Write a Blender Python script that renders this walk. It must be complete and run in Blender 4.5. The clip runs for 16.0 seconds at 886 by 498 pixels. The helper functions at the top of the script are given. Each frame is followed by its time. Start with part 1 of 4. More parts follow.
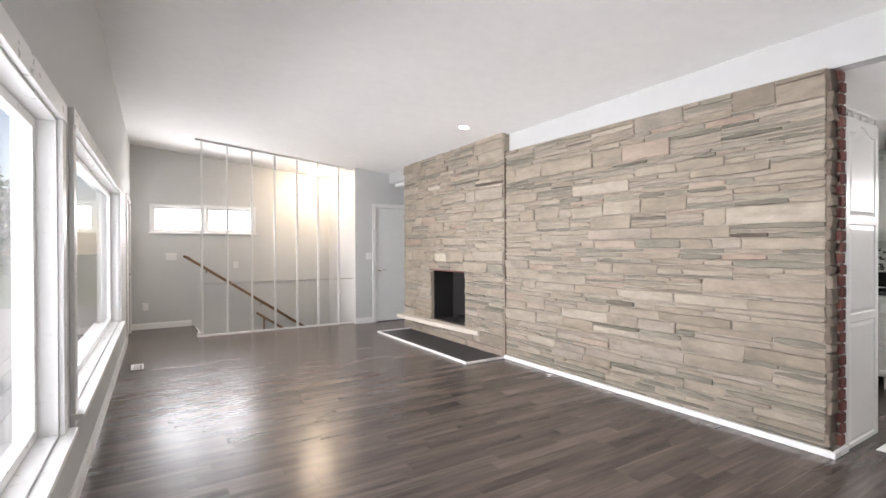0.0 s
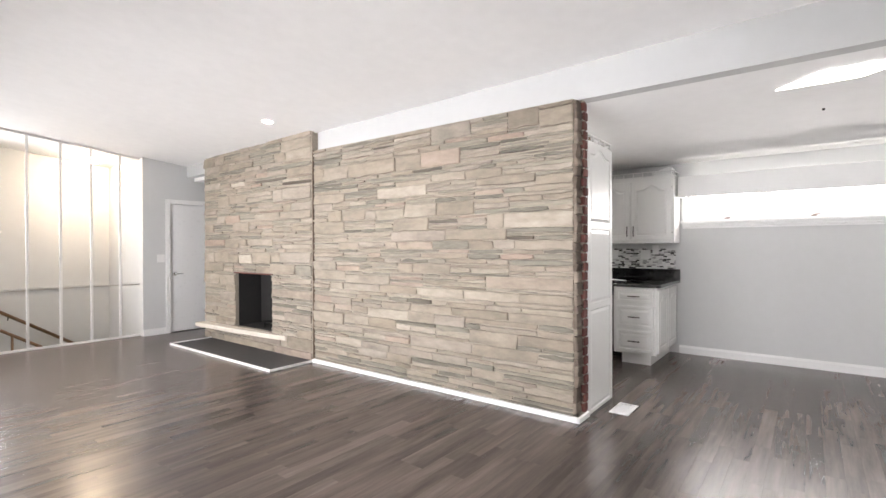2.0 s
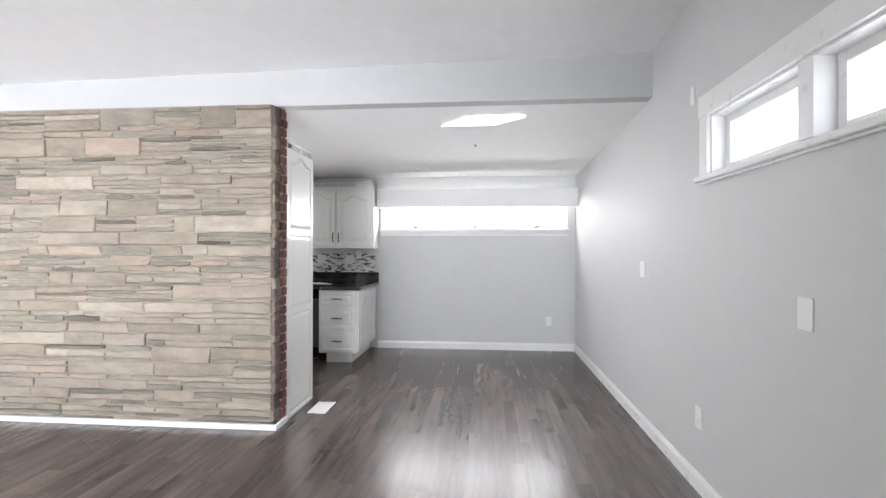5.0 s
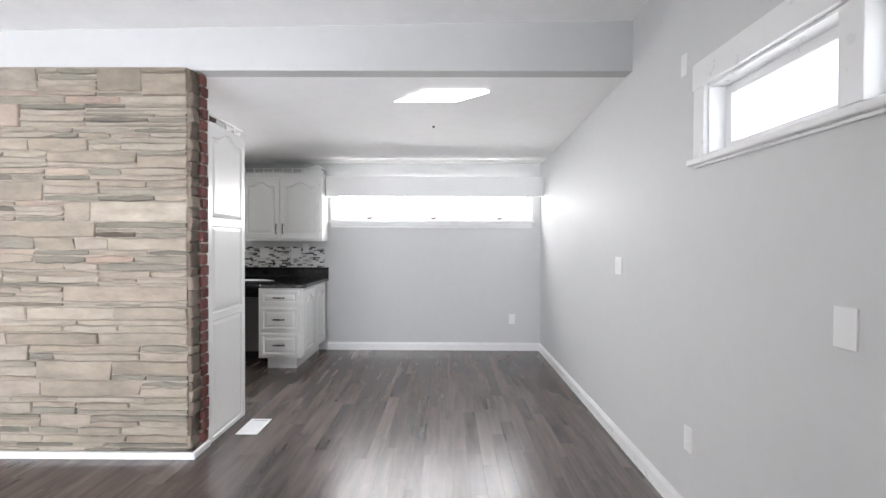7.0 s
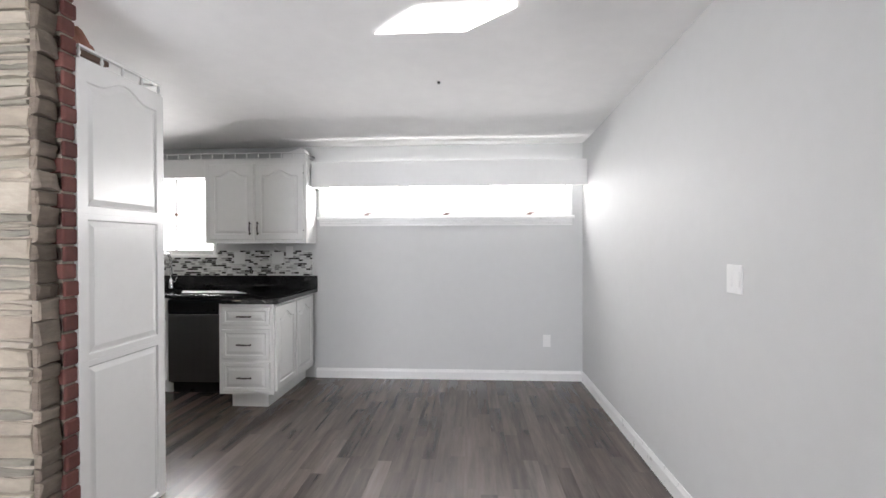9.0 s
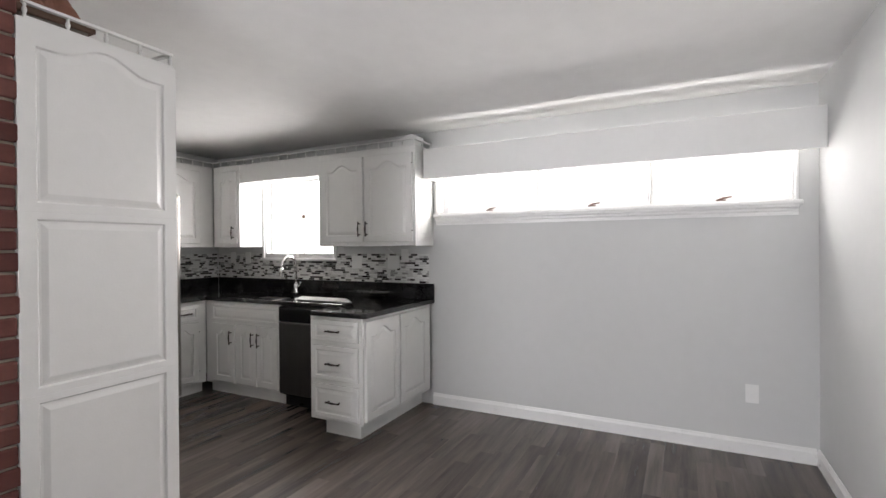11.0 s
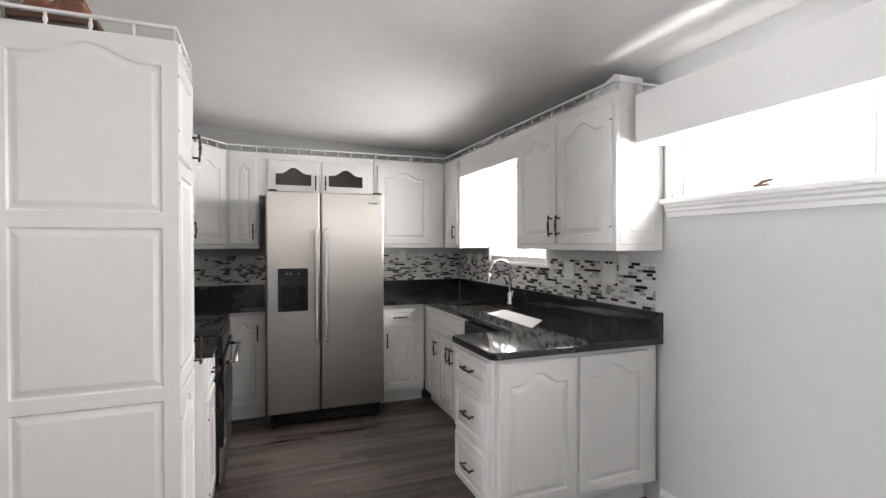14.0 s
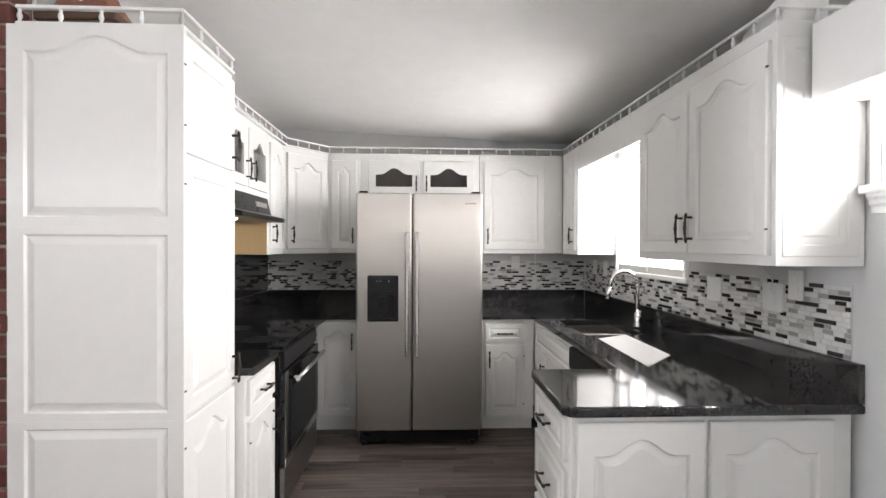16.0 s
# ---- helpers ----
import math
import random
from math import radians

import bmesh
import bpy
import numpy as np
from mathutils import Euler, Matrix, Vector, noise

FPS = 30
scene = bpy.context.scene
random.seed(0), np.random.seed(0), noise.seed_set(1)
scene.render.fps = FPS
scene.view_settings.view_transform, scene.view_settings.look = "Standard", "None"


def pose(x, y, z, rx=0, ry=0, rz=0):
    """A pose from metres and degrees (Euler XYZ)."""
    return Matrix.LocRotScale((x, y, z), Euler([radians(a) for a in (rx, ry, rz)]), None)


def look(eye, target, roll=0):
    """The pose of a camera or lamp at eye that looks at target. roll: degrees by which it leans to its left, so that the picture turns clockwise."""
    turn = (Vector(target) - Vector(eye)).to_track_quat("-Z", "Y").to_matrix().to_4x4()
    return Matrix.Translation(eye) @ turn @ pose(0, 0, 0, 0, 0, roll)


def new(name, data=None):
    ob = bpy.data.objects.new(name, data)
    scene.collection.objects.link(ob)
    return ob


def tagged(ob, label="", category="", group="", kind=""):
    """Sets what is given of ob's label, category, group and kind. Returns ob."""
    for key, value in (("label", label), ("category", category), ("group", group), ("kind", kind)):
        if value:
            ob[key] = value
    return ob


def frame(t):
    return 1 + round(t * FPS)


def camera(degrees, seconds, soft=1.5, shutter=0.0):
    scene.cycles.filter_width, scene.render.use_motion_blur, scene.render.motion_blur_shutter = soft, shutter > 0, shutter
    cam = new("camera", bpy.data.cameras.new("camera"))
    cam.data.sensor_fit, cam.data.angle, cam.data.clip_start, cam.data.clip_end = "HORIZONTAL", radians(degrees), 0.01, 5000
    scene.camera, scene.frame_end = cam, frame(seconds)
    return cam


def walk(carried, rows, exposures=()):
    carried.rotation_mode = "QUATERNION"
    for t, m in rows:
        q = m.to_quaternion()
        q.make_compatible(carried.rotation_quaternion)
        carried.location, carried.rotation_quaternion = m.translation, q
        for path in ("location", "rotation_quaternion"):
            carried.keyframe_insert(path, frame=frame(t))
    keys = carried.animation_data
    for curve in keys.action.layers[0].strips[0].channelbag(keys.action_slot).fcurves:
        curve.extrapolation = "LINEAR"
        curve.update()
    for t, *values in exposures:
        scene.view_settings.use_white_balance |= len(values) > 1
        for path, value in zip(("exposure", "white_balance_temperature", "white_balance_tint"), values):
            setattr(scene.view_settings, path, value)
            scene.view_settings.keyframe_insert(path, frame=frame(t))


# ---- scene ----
cam = camera(85.8, 16.0)
PATH = [
    (0, (-0.08, 0.22, 1.343), (0.985, 1.912, 1.333), -0.2),
    (0.5, (-0.029, 0.19, 1.345), (1.172, 1.789, 1.333), -0.1),
    (1, (0.029, 0.142, 1.345), (1.354, 1.641, 1.335), -0.1),
    (1.5, (0.077, 0.095, 1.341), (1.529, 1.47, 1.333), -0.2),
    (2, (0.105, 0.054, 1.344), (1.69, 1.275, 1.335), -0.2),
    (2.5, (0.085, 0.022, 1.35), (1.796, 1.058, 1.346), 0.1),
    (3, (0.103, -0.025, 1.352), (1.909, 0.834, 1.35), 0.2),
    (3.5, (0.106, -0.083, 1.355), (1.987, 0.594, 1.357), 0.1),
    (4, (0.101, -0.115, 1.354), (2.041, 0.37, 1.362), 0.1),
    (4.5, (0.099, -0.124, 1.358), (2.076, 0.182, 1.363), 0.2),
    (5, (0.108, -0.131, 1.368), (2.1, 0.045, 1.371), 0.1),
    (7.5, (0.873, -0.152, 1.378), (2.873, -0.144, 1.351), 0.2),
    (8.2, (1.332, -0.162, 1.373), (3.332, -0.16, 1.352), 0.1),
    (10.5, (2.714, -0.521, 1.361), (4.589, 0.176, 1.351), -0.5),
    (11, (2.991, -0.585, 1.375), (4.778, 0.311, 1.365), -0.4),
    (11.5, (3.281, -0.638, 1.381), (4.945, 0.472, 1.37), -0.5),
    (12, (3.585, -0.663, 1.381), (5.107, 0.635, 1.37), -0.4),
    (12.5, (3.878, -0.689, 1.387), (5.233, 0.782, 1.377), -0.4),
    (13, (4.149, -0.676, 1.395), (5.3, 0.96, 1.381), -0.3),
    (13.5, (4.427, -0.665, 1.409), (5.371, 1.098, 1.397), -0.3),
    (14, (4.658, -0.603, 1.422), (5.377, 1.263, 1.4), -0.1),
    (14.5, (4.863, -0.533, 1.445), (5.373, 1.401, 1.427), -0.0),
    (15, (5.009, -0.419, 1.455), (5.35, 1.551, 1.431), 0.1),
    (15.5, (5.109, -0.288, 1.46), (5.306, 1.702, 1.437), 0.2),
    (16, (5.177, -0.195, 1.449), (5.264, 1.803, 1.435), 0.2),
]
EXPOSURES = [(0, -0.15, 6550, 14.5), (1.5, 0.0, 6650, 14.3), (3, 0.13, 6480, 14), (5, 0.06, 6250, 13), (8.2, 0.04, 6280, 13), (10.5, -0.24, 6520, 14), (12, -0.29, 6530, 14), (13.5, -0.1, 6530, 14), (15, 0.25, 6550, 14), (16, 0.29, 6500, 14)]
walk(cam, [(t, look(eye, target, roll)) for t, eye, target, roll in PATH], EXPOSURES)

# ---- world, sun, lamps ----
world = bpy.data.worlds.new("world")
scene.world = world
world.use_nodes = True
wn = world.node_tree
sky = wn.nodes.new("ShaderNodeTexSky")
sky.sky_type, sky.sun_disc = "NISHITA", False
sky.sun_elevation, sky.sun_rotation = radians(48), radians(20)
wn.links.new(sky.outputs[0], wn.nodes["Background"].inputs[0])
wn.nodes["Background"].inputs[1].default_value = 0.15
sun = new("sun", bpy.data.lights.new("sun", "SUN"))
sun.data.energy, sun.data.angle, sun.data.color = 4.0, radians(0.5), (1, 0.95, 0.88)
sun.matrix_world = look((0, 0, 20), (-20 * math.sin(radians(20)) / math.tan(radians(48)), -20 * math.cos(radians(20)) / math.tan(radians(48)), 0))


def window_lamp(name, eye, target, sx, sy, watts, color=(0.97, 0.985, 1.0)):
    lamp = new(name, bpy.data.lights.new(name, "AREA"))
    lamp.data.shape, lamp.data.size, lamp.data.size_y = "RECTANGLE", sx, sy
    lamp.data.energy, lamp.data.color = watts, color
    lamp.matrix_world = look(eye, target)
    return lamp


# daylight standing in the window openings
window_lamp("daylight_east", (6.83, 0.04, 1.84), (5.9, 0.04, 1.84), 2.52, 0.36, 66, (1.0, 0.98, 0.945))
window_lamp("daylight_sink", (7.2, 3.1, 1.45), (5.9, 3.1, 1.45), 2.4, 1.5, 230, (1.0, 0.98, 0.95))
window_lamp("daylight_south", (2.02, -1.50, 1.94), (2.02, 0, 1.94), 1.56, 0.32, 10)
window_lamp("daylight_north", (0.84, 9.615, 1.825), (0.84, 5, 1.825), 1.6, 0.45, 95)

window_lamp("daylight_west", (-2.7, 3.4, 1.55), (0.6, 3.4, 1.8), 5.6, 3.4, 400, (0.97, 0.985, 1.015)).data.spread = radians(105)


# ---- materials ----
def mat(name, color, rough=0.5, metal=0.0, var=0.06, scale=6.0, bump=0.0, bscale=60.0, spec=0.5, stretch=(1, 1, 1), coat=0.0, rv=0.02):
    """Principled paint or metal with two scales of tone variation and fine relief."""
    m = bpy.data.materials.new(name)
    m.use_nodes = True
    nt, b = m.node_tree, m.node_tree.nodes["Principled BSDF"]
    b.inputs["Roughness"].default_value, b.inputs["Metallic"].default_value = rough, metal
    b.inputs["Specular IOR Level"].default_value = spec
    b.inputs["Coat Weight"].default_value = coat
    tc, mp = nt.nodes.new("ShaderNodeTexCoord"), nt.nodes.new("ShaderNodeMapping")
    mp.inputs["Scale"].default_value = stretch
    nt.links.new(tc.outputs["Object"], mp.inputs[0])
    n1, n2 = nt.nodes.new("ShaderNodeTexNoise"), nt.nodes.new("ShaderNodeTexNoise")
    n1.inputs["Scale"].default_value, n2.inputs["Scale"].default_value = scale * 0.25, scale * 4
    n1.inputs["Detail"].default_value, n2.inputs["Detail"].default_value = 3, 4
    mx = nt.nodes.new("ShaderNodeMath")
    mx.operation = "ADD"
    for n in (n1, n2):
        nt.links.new(mp.outputs[0], n.inputs["Vector"])
    nt.links.new(n1.outputs[0], mx.inputs[0])
    nt.links.new(n2.outputs[0], mx.inputs[1])
    rp = nt.nodes.new("ShaderNodeMapRange")
    rp.inputs["From Min"].default_value, rp.inputs["From Max"].default_value = 0.6, 1.4
    rp.inputs["To Min"].default_value, rp.inputs["To Max"].default_value = 1 - var, 1 + var
    nt.links.new(mx.outputs[0], rp.inputs[0])
    vm = nt.nodes.new("ShaderNodeVectorMath")
    vm.operation = "SCALE"
    vm.inputs[0].default_value = color
    nt.links.new(rp.outputs[0], vm.inputs["Scale"])
    nt.links.new(vm.outputs[0], b.inputs["Base Color"])
    rr = nt.nodes.new("ShaderNodeMapRange")
    rr.inputs["To Min"].default_value, rr.inputs["To Max"].default_value = max(0.02, rough - rv), min(1, rough + rv)
    nt.links.new(n2.outputs[0], rr.inputs[0])
    nt.links.new(rr.outputs[0], b.inputs["Roughness"])
    if bump:
        n3, bp = nt.nodes.new("ShaderNodeTexNoise"), nt.nodes.new("ShaderNodeBump")
        n3.inputs["Scale"].default_value, n3.inputs["Detail"].default_value = bscale, 3
        bp.inputs["Strength"].default_value, bp.inputs["Distance"].default_value = 1.0, bump
        nt.links.new(mp.outputs[0], n3.inputs["Vector"])
        nt.links.new(n3.outputs[0], bp.inputs["Height"])
        nt.links.new(bp.outputs[0], b.inputs["Normal"])
    return m


def piece_mat(name, stops, rough, grain=(1, 1, 1), gscale=8.0, gmix=0.25, bump=0.002, island=False, spec=0.5, rvar=0.08):
    """Pieces that differ by a random tone each, with grain laid along them."""
    m = bpy.data.materials.new(name)
    m.use_nodes = True
    nt, b = m.node_tree, m.node_tree.nodes["Principled BSDF"]
    b.inputs["Specular IOR Level"].default_value = spec
    src = nt.nodes.new("ShaderNodeNewGeometry" if island else "ShaderNodeObjectInfo")
    rnd = src.outputs["Random Per Island" if island else "Random"]
    ramp = nt.nodes.new("ShaderNodeValToRGB")
    ramp.color_ramp.interpolation = "LINEAR"
    for k, (p, c) in enumerate(stops):
        e = ramp.color_ramp.elements[k] if k < 2 else ramp.color_ramp.elements.new(p)
        e.position, e.color = p, (*c, 1)
    nt.links.new(rnd, ramp.inputs[0])
    geo = src if island else nt.nodes.new("ShaderNodeNewGeometry")
    off = nt.nodes.new("ShaderNodeMath")
    off.operation = "MULTIPLY"
    off.inputs[1].default_value = 37.0
    nt.links.new(rnd, off.inputs[0])
    add = nt.nodes.new("ShaderNodeVectorMath")
    add.operation = "ADD"
    nt.links.new(geo.outputs["Position"], add.inputs[0])
    nt.links.new(off.outputs[0], add.inputs[1])
    mp = nt.nodes.new("ShaderNodeMapping")
    mp.inputs["Scale"].default_value = grain
    nt.links.new(add.outputs[0], mp.inputs[0])
    n1, n2 = nt.nodes.new("ShaderNodeTexNoise"), nt.nodes.new("ShaderNodeTexNoise")
    n1.inputs["Scale"].default_value, n1.inputs["Detail"].default_value, n1.inputs["Roughness"].default_value = gscale, 6, 0.65
    n2.inputs["Scale"].default_value, n2.inputs["Detail"].default_value = gscale * 0.22, 3
    for n in (n1, n2):
        nt.links.new(mp.outputs[0], n.inputs["Vector"])
    sm = nt.nodes.new("ShaderNodeMath")
    sm.operation = "ADD"
    nt.links.new(n1.outputs[0], sm.inputs[0])
    nt.links.new(n2.outputs[0], sm.inputs[1])
    rg = nt.nodes.new("ShaderNodeMapRange")
    rg.inputs["From Min"].default_value, rg.inputs["From Max"].default_value = 0.65, 1.35
    rg.inputs["To Min"].default_value, rg.inputs["To Max"].default_value = 1 - gmix, 1 + gmix
    nt.links.new(sm.outputs[0], rg.inputs[0])
    vm = nt.nodes.new("ShaderNodeVectorMath")
    vm.operation = "SCALE"
    nt.links.new(ramp.outputs[0], vm.inputs[0])
    nt.links.new(rg.outputs[0], vm.inputs["Scale"])
    nt.links.new(vm.outputs[0], b.inputs["Base Color"])
    rr = nt.nodes.new("ShaderNodeMapRange")
    rr.inputs["To Min"].default_value, rr.inputs["To Max"].default_value = max(0.02, rough - rvar), rough + rvar
    nt.links.new(n1.outputs[0], rr.inputs[0])
    nt.links.new(rr.outputs[0], b.inputs["Roughness"])
    if bump:
        bp = nt.nodes.new("ShaderNodeBump")
        bp.inputs["Strength"].default_value, bp.inputs["Distance"].default_value = 1.0, bump
        nt.links.new(n1.outputs[0], bp.inputs["Height"])
        nt.links.new(bp.outputs[0], b.inputs["Normal"])
    return m


def glow(name, color, strength):
    m = bpy.data.materials.new(name)
    m.use_nodes = True
    b = m.node_tree.nodes["Principled BSDF"]
    b.inputs["Base Color"].default_value = (*color, 1)
    b.inputs["Emission Color"].default_value, b.inputs["Emission Strength"].default_value = (*color, 1), strength
    return m


def glass_mat(name, tint=(1, 1, 1), rough=0.0):
    m = bpy.data.materials.new(name)
    m.use_nodes = True
    b = m.node_tree.nodes["Principled BSDF"]
    b.inputs["Base Color"].default_value = (*tint, 1)
    b.inputs["Transmission Weight"].default_value, b.inputs["Roughness"].default_value, b.inputs["IOR"].default_value = 1, rough, 1.45
    return m


WALL = mat("wall_paint", (0.61, 0.615, 0.61), 0.6, var=0.02, scale=3, bump=0.0006, bscale=180, spec=0.12)
CEIL = mat("ceiling_paint", (0.87, 0.865, 0.855), 0.7, var=0.035, scale=2.2, bump=0.001, bscale=90)
# beam colour lowered below the ceiling's to offset the west lamp striking it
BEAM = mat("beam_toned_down", (0.50, 0.505, 0.50), 0.65, var=0.03, scale=2.5, bump=0.0008, bscale=110, spec=0.15)
TRIM = mat("trim_paint", (0.82, 0.82, 0.81), 0.28, var=0.015, scale=5)
CAB = mat("cabinet_paint", (0.83, 0.83, 0.815), 0.25, var=0.02, scale=6, bump=0.0003, bscale=120)
CABIN = mat("cabinet_inside", (0.16, 0.13, 0.11), 0.6, var=0.1)
BRONZE = mat("dark_bronze", (0.06, 0.05, 0.045), 0.35, 0.9, var=0.15)
STEEL = mat("brushed_steel", (0.50, 0.478, 0.45), 0.36, 1.0, var=0.025, scale=9, stretch=(0.4, 0.4, 16))
DARKSTEEL = mat("dark_steel", (0.20, 0.195, 0.19), 0.32, 1.0, var=0.06, scale=9, stretch=(14, 14, 0.35))
BRIGHT = mat("bright_steel", (0.74, 0.73, 0.71), 0.22, 1.0, var=0.03, scale=9, stretch=(14, 14, 0.35))
CHROME = mat("chrome", (0.78, 0.78, 0.78), 0.08, 1.0, var=0.02)
BLACK = mat("black_plastic", (0.009, 0.009, 0.0095), 0.28, var=0.1, spec=0.22)
BLACKGLASS = mat("black_glass", (0.005, 0.005, 0.006), 0.06, var=0.05, spec=0.3)
DARK = mat("soot_black", (0.012, 0.011, 0.010), 0.9, var=0.3)
SLATE = mat("hearth_slate", (0.028, 0.028, 0.031), 0.45, var=0.15, scale=5, bump=0.001, bscale=40)
PLASTIC = mat("white_plastic", (0.80, 0.80, 0.79), 0.3, var=0.01)
WOOD = mat("handrail_wood", (0.20, 0.115, 0.06), 0.4, var=0.2, scale=10, stretch=(0.4, 5, 5))
LATCH = mat("dark_brown_metal", (0.10, 0.055, 0.035), 0.5, var=0.15)
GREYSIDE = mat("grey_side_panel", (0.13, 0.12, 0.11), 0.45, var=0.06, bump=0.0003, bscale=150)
TANWOOD = mat("bare_birch_panel", (0.62, 0.43, 0.22), 0.5, var=0.06, scale=7, stretch=(4, 4, 0.5))
SEAM = mat("open_joint", (0.13, 0.095, 0.068), 0.95, var=0.3)
MORTAR = mat("stone_mortar", (0.28, 0.245, 0.20), 0.95, var=0.2, scale=12, bump=0.004, bscale=40)
CARTON = mat("brown_carton", (0.13, 0.075, 0.05), 0.8, var=0.15)
PAPERBAG = mat("brown_paper", (0.24, 0.105, 0.07), 0.75, var=0.25, scale=9)
# white of the counter sheet that imitates a patch of sunlight
SUNPATCH = mat("sun_patch_white", (0.86, 0.86, 0.85), 0.5, var=0.02)
GROUND = mat("lawn", (0.14, 0.17, 0.08), 0.95, var=0.3, scale=4)
DECK = mat("deck_boards", (0.46, 0.43, 0.39), 0.8, var=0.15, scale=8)
LEAF = mat("leaves", (0.07, 0.11, 0.04), 0.7, var=0.4, scale=6)
BARK = mat("bark", (0.11, 0.085, 0.06), 0.9, var=0.3, scale=12)
GLASS = glass_mat("window_glass")
FROST = glow("lamp_diffuser", (1, 0.80, 0.57), 130)
# glow of the added ceiling panel that imitates reflected sun; no lamp hangs there
SUNGLOW = glow("ceiling_sun_glow", (1, 0.985, 0.95), 10)
CANGLOW = glow("downlight_lens", (1, 0.9, 0.75), 30)
HOODBULB = glow("hood_bulb", (1, 0.85, 0.6), 14)
GRANITE = mat("black_granite", (0.020, 0.0195, 0.02), 0.07, var=0.9, scale=26, spec=0.65)
PLANKTONES = [(0, (0.088, 0.068, 0.059)), (0.4, (0.098, 0.077, 0.067)), (0.8, (0.109, 0.087, 0.076)), (1, (0.121, 0.098, 0.086))]
PLANK = piece_mat("plank", PLANKTONES, 0.24, (0.8, 9, 1), 2.2, 0.6, 0.0, spec=0.42, rvar=0.045)
PLANKFAR = piece_mat("plank_far", PLANKTONES, 0.24, (0.8, 9, 1), 2.2, 0.6, 0.0, spec=0.42, island=True, rvar=0.045)
STONETONES = [(0, (0.225, 0.190, 0.146)), (0.3, (0.252, 0.214, 0.168)), (0.62, (0.272, 0.234, 0.187)), (0.80, (0.257, 0.225, 0.187)), (0.86, (0.281, 0.213, 0.168)), (0.90, (0.288, 0.249, 0.199)), (1, (0.347, 0.303, 0.246))]
STRIPTONES = [(0, (0.086, 0.069, 0.050)), (0.06, (0.147, 0.133, 0.107)), (0.4, (0.191, 0.176, 0.142)), (0.75, (0.234, 0.211, 0.169)), (1, (0.285, 0.246, 0.193))]
STONE = piece_mat("ledge_stone", STONETONES, 0.85, (1, 1, 2.6), 7.0, 0.32, 0.006)
STRIP = piece_mat("grey_ledge", STRIPTONES, 0.9, (1, 0.8, 4), 9.0, 0.36, 0.008)
STONEFAR = piece_mat("ledge_stone_far", STONETONES, 0.85, (1, 1, 2.6), 7.0, 0.32, 0.006, island=True)
STRIPFAR = piece_mat("grey_ledge_far", STRIPTONES, 0.9, (1, 0.8, 4), 9.0, 0.36, 0.008, island=True)
LEDGE = mat("pale_ledge", (0.60, 0.545, 0.47), 0.85, var=0.14, scale=7, bump=0.004, bscale=30)
ENDSTONE = piece_mat("weathered_end", [(0, (0.10, 0.078, 0.06)), (0.5, (0.16, 0.128, 0.10)), (1, (0.24, 0.20, 0.16))], 0.95, (1, 1, 3), 16, 0.35, 0.008)
BRICK = piece_mat("red_brick", [(0, (0.098, 0.031, 0.026)), (0.6, (0.129, 0.043, 0.034)), (1, (0.156, 0.059, 0.048))], 0.9, (1, 1, 1), 30, 0.25, 0.002)
TILETONES = [(0, (0.74, 0.74, 0.73)), (0.53, (0.78, 0.78, 0.77)), (0.54, (0.36, 0.355, 0.35)), (0.67, (0.24, 0.235, 0.23)), (0.68, (0.03, 0.026, 0.026)), (0.9, (0.045, 0.04, 0.04)), (0.91, (0.58, 0.58, 0.57)), (1, (0.66, 0.66, 0.65))]
TILE = piece_mat("mosaic_tile", TILETONES, 0.15, (1, 1, 1), 20, 0.06, 0, island=True, rvar=0.03)
TILEPIECE = piece_mat("mosaic_piece", TILETONES, 0.15, (1, 1, 1), 20, 0.06, 0, rvar=0.03)
nt = STEEL.node_tree
tangent = nt.nodes.new("ShaderNodeTangent")
tangent.direction_type, tangent.axis = "RADIAL", "Z"
nt.links.new(tangent.outputs[0], nt.nodes["Principled BSDF"].inputs["Tangent"])
nt.nodes["Principled BSDF"].inputs["Anisotropic"].default_value = 0.75
for tm in (TILE, TILEPIECE):
    for node in tm.node_tree.nodes:
        if node.type == "VALTORGB":
            node.color_ramp.interpolation = "CONSTANT"
GROUT = mat("grout", (0.62, 0.62, 0.60), 0.8, var=0.05)


# ---- mesh helpers ----
def box(bm, x0, x1, y0, y1, z0, z1, bevel=0.0):
    vs = [bm.verts.new((x, y, z)) for z in (z0, z1) for x, y in ((x0, y0), (x1, y0), (x1, y1), (x0, y1))]
    fs = [bm.faces.new([vs[i] for i in q]) for q in ((3, 2, 1, 0), (4, 5, 6, 7), (0, 1, 5, 4), (1, 2, 6, 5), (2, 3, 7, 6), (3, 0, 4, 7))]
    if bevel:
        es = list({e for f in fs for e in f.edges})
        bmesh.ops.bevel(bm, geom=es, offset=bevel, segments=2, affect="EDGES", profile=0.5)
    return bm


def prism(bm, pts, axis, a, b):
    """A closed outline of (u, v) pushed along an axis from a to b: axis x takes (y, z), y takes (x, z), z takes (x, y)."""
    def at(u, v, w):
        return {"x": (w, u, v), "y": (u, w, v), "z": (u, v, w)}[axis]
    lo = [bm.verts.new(at(u, v, a)) for u, v in pts]
    hi = [bm.verts.new(at(u, v, b)) for u, v in pts]
    n = len(pts)
    fs = [bm.faces.new(lo), bm.faces.new(hi[::-1])]
    fs += [bm.faces.new([lo[i], hi[i], hi[(i + 1) % n], lo[(i + 1) % n]]) for i in range(n)]
    bmesh.ops.recalc_face_normals(bm, faces=fs)
    return bm


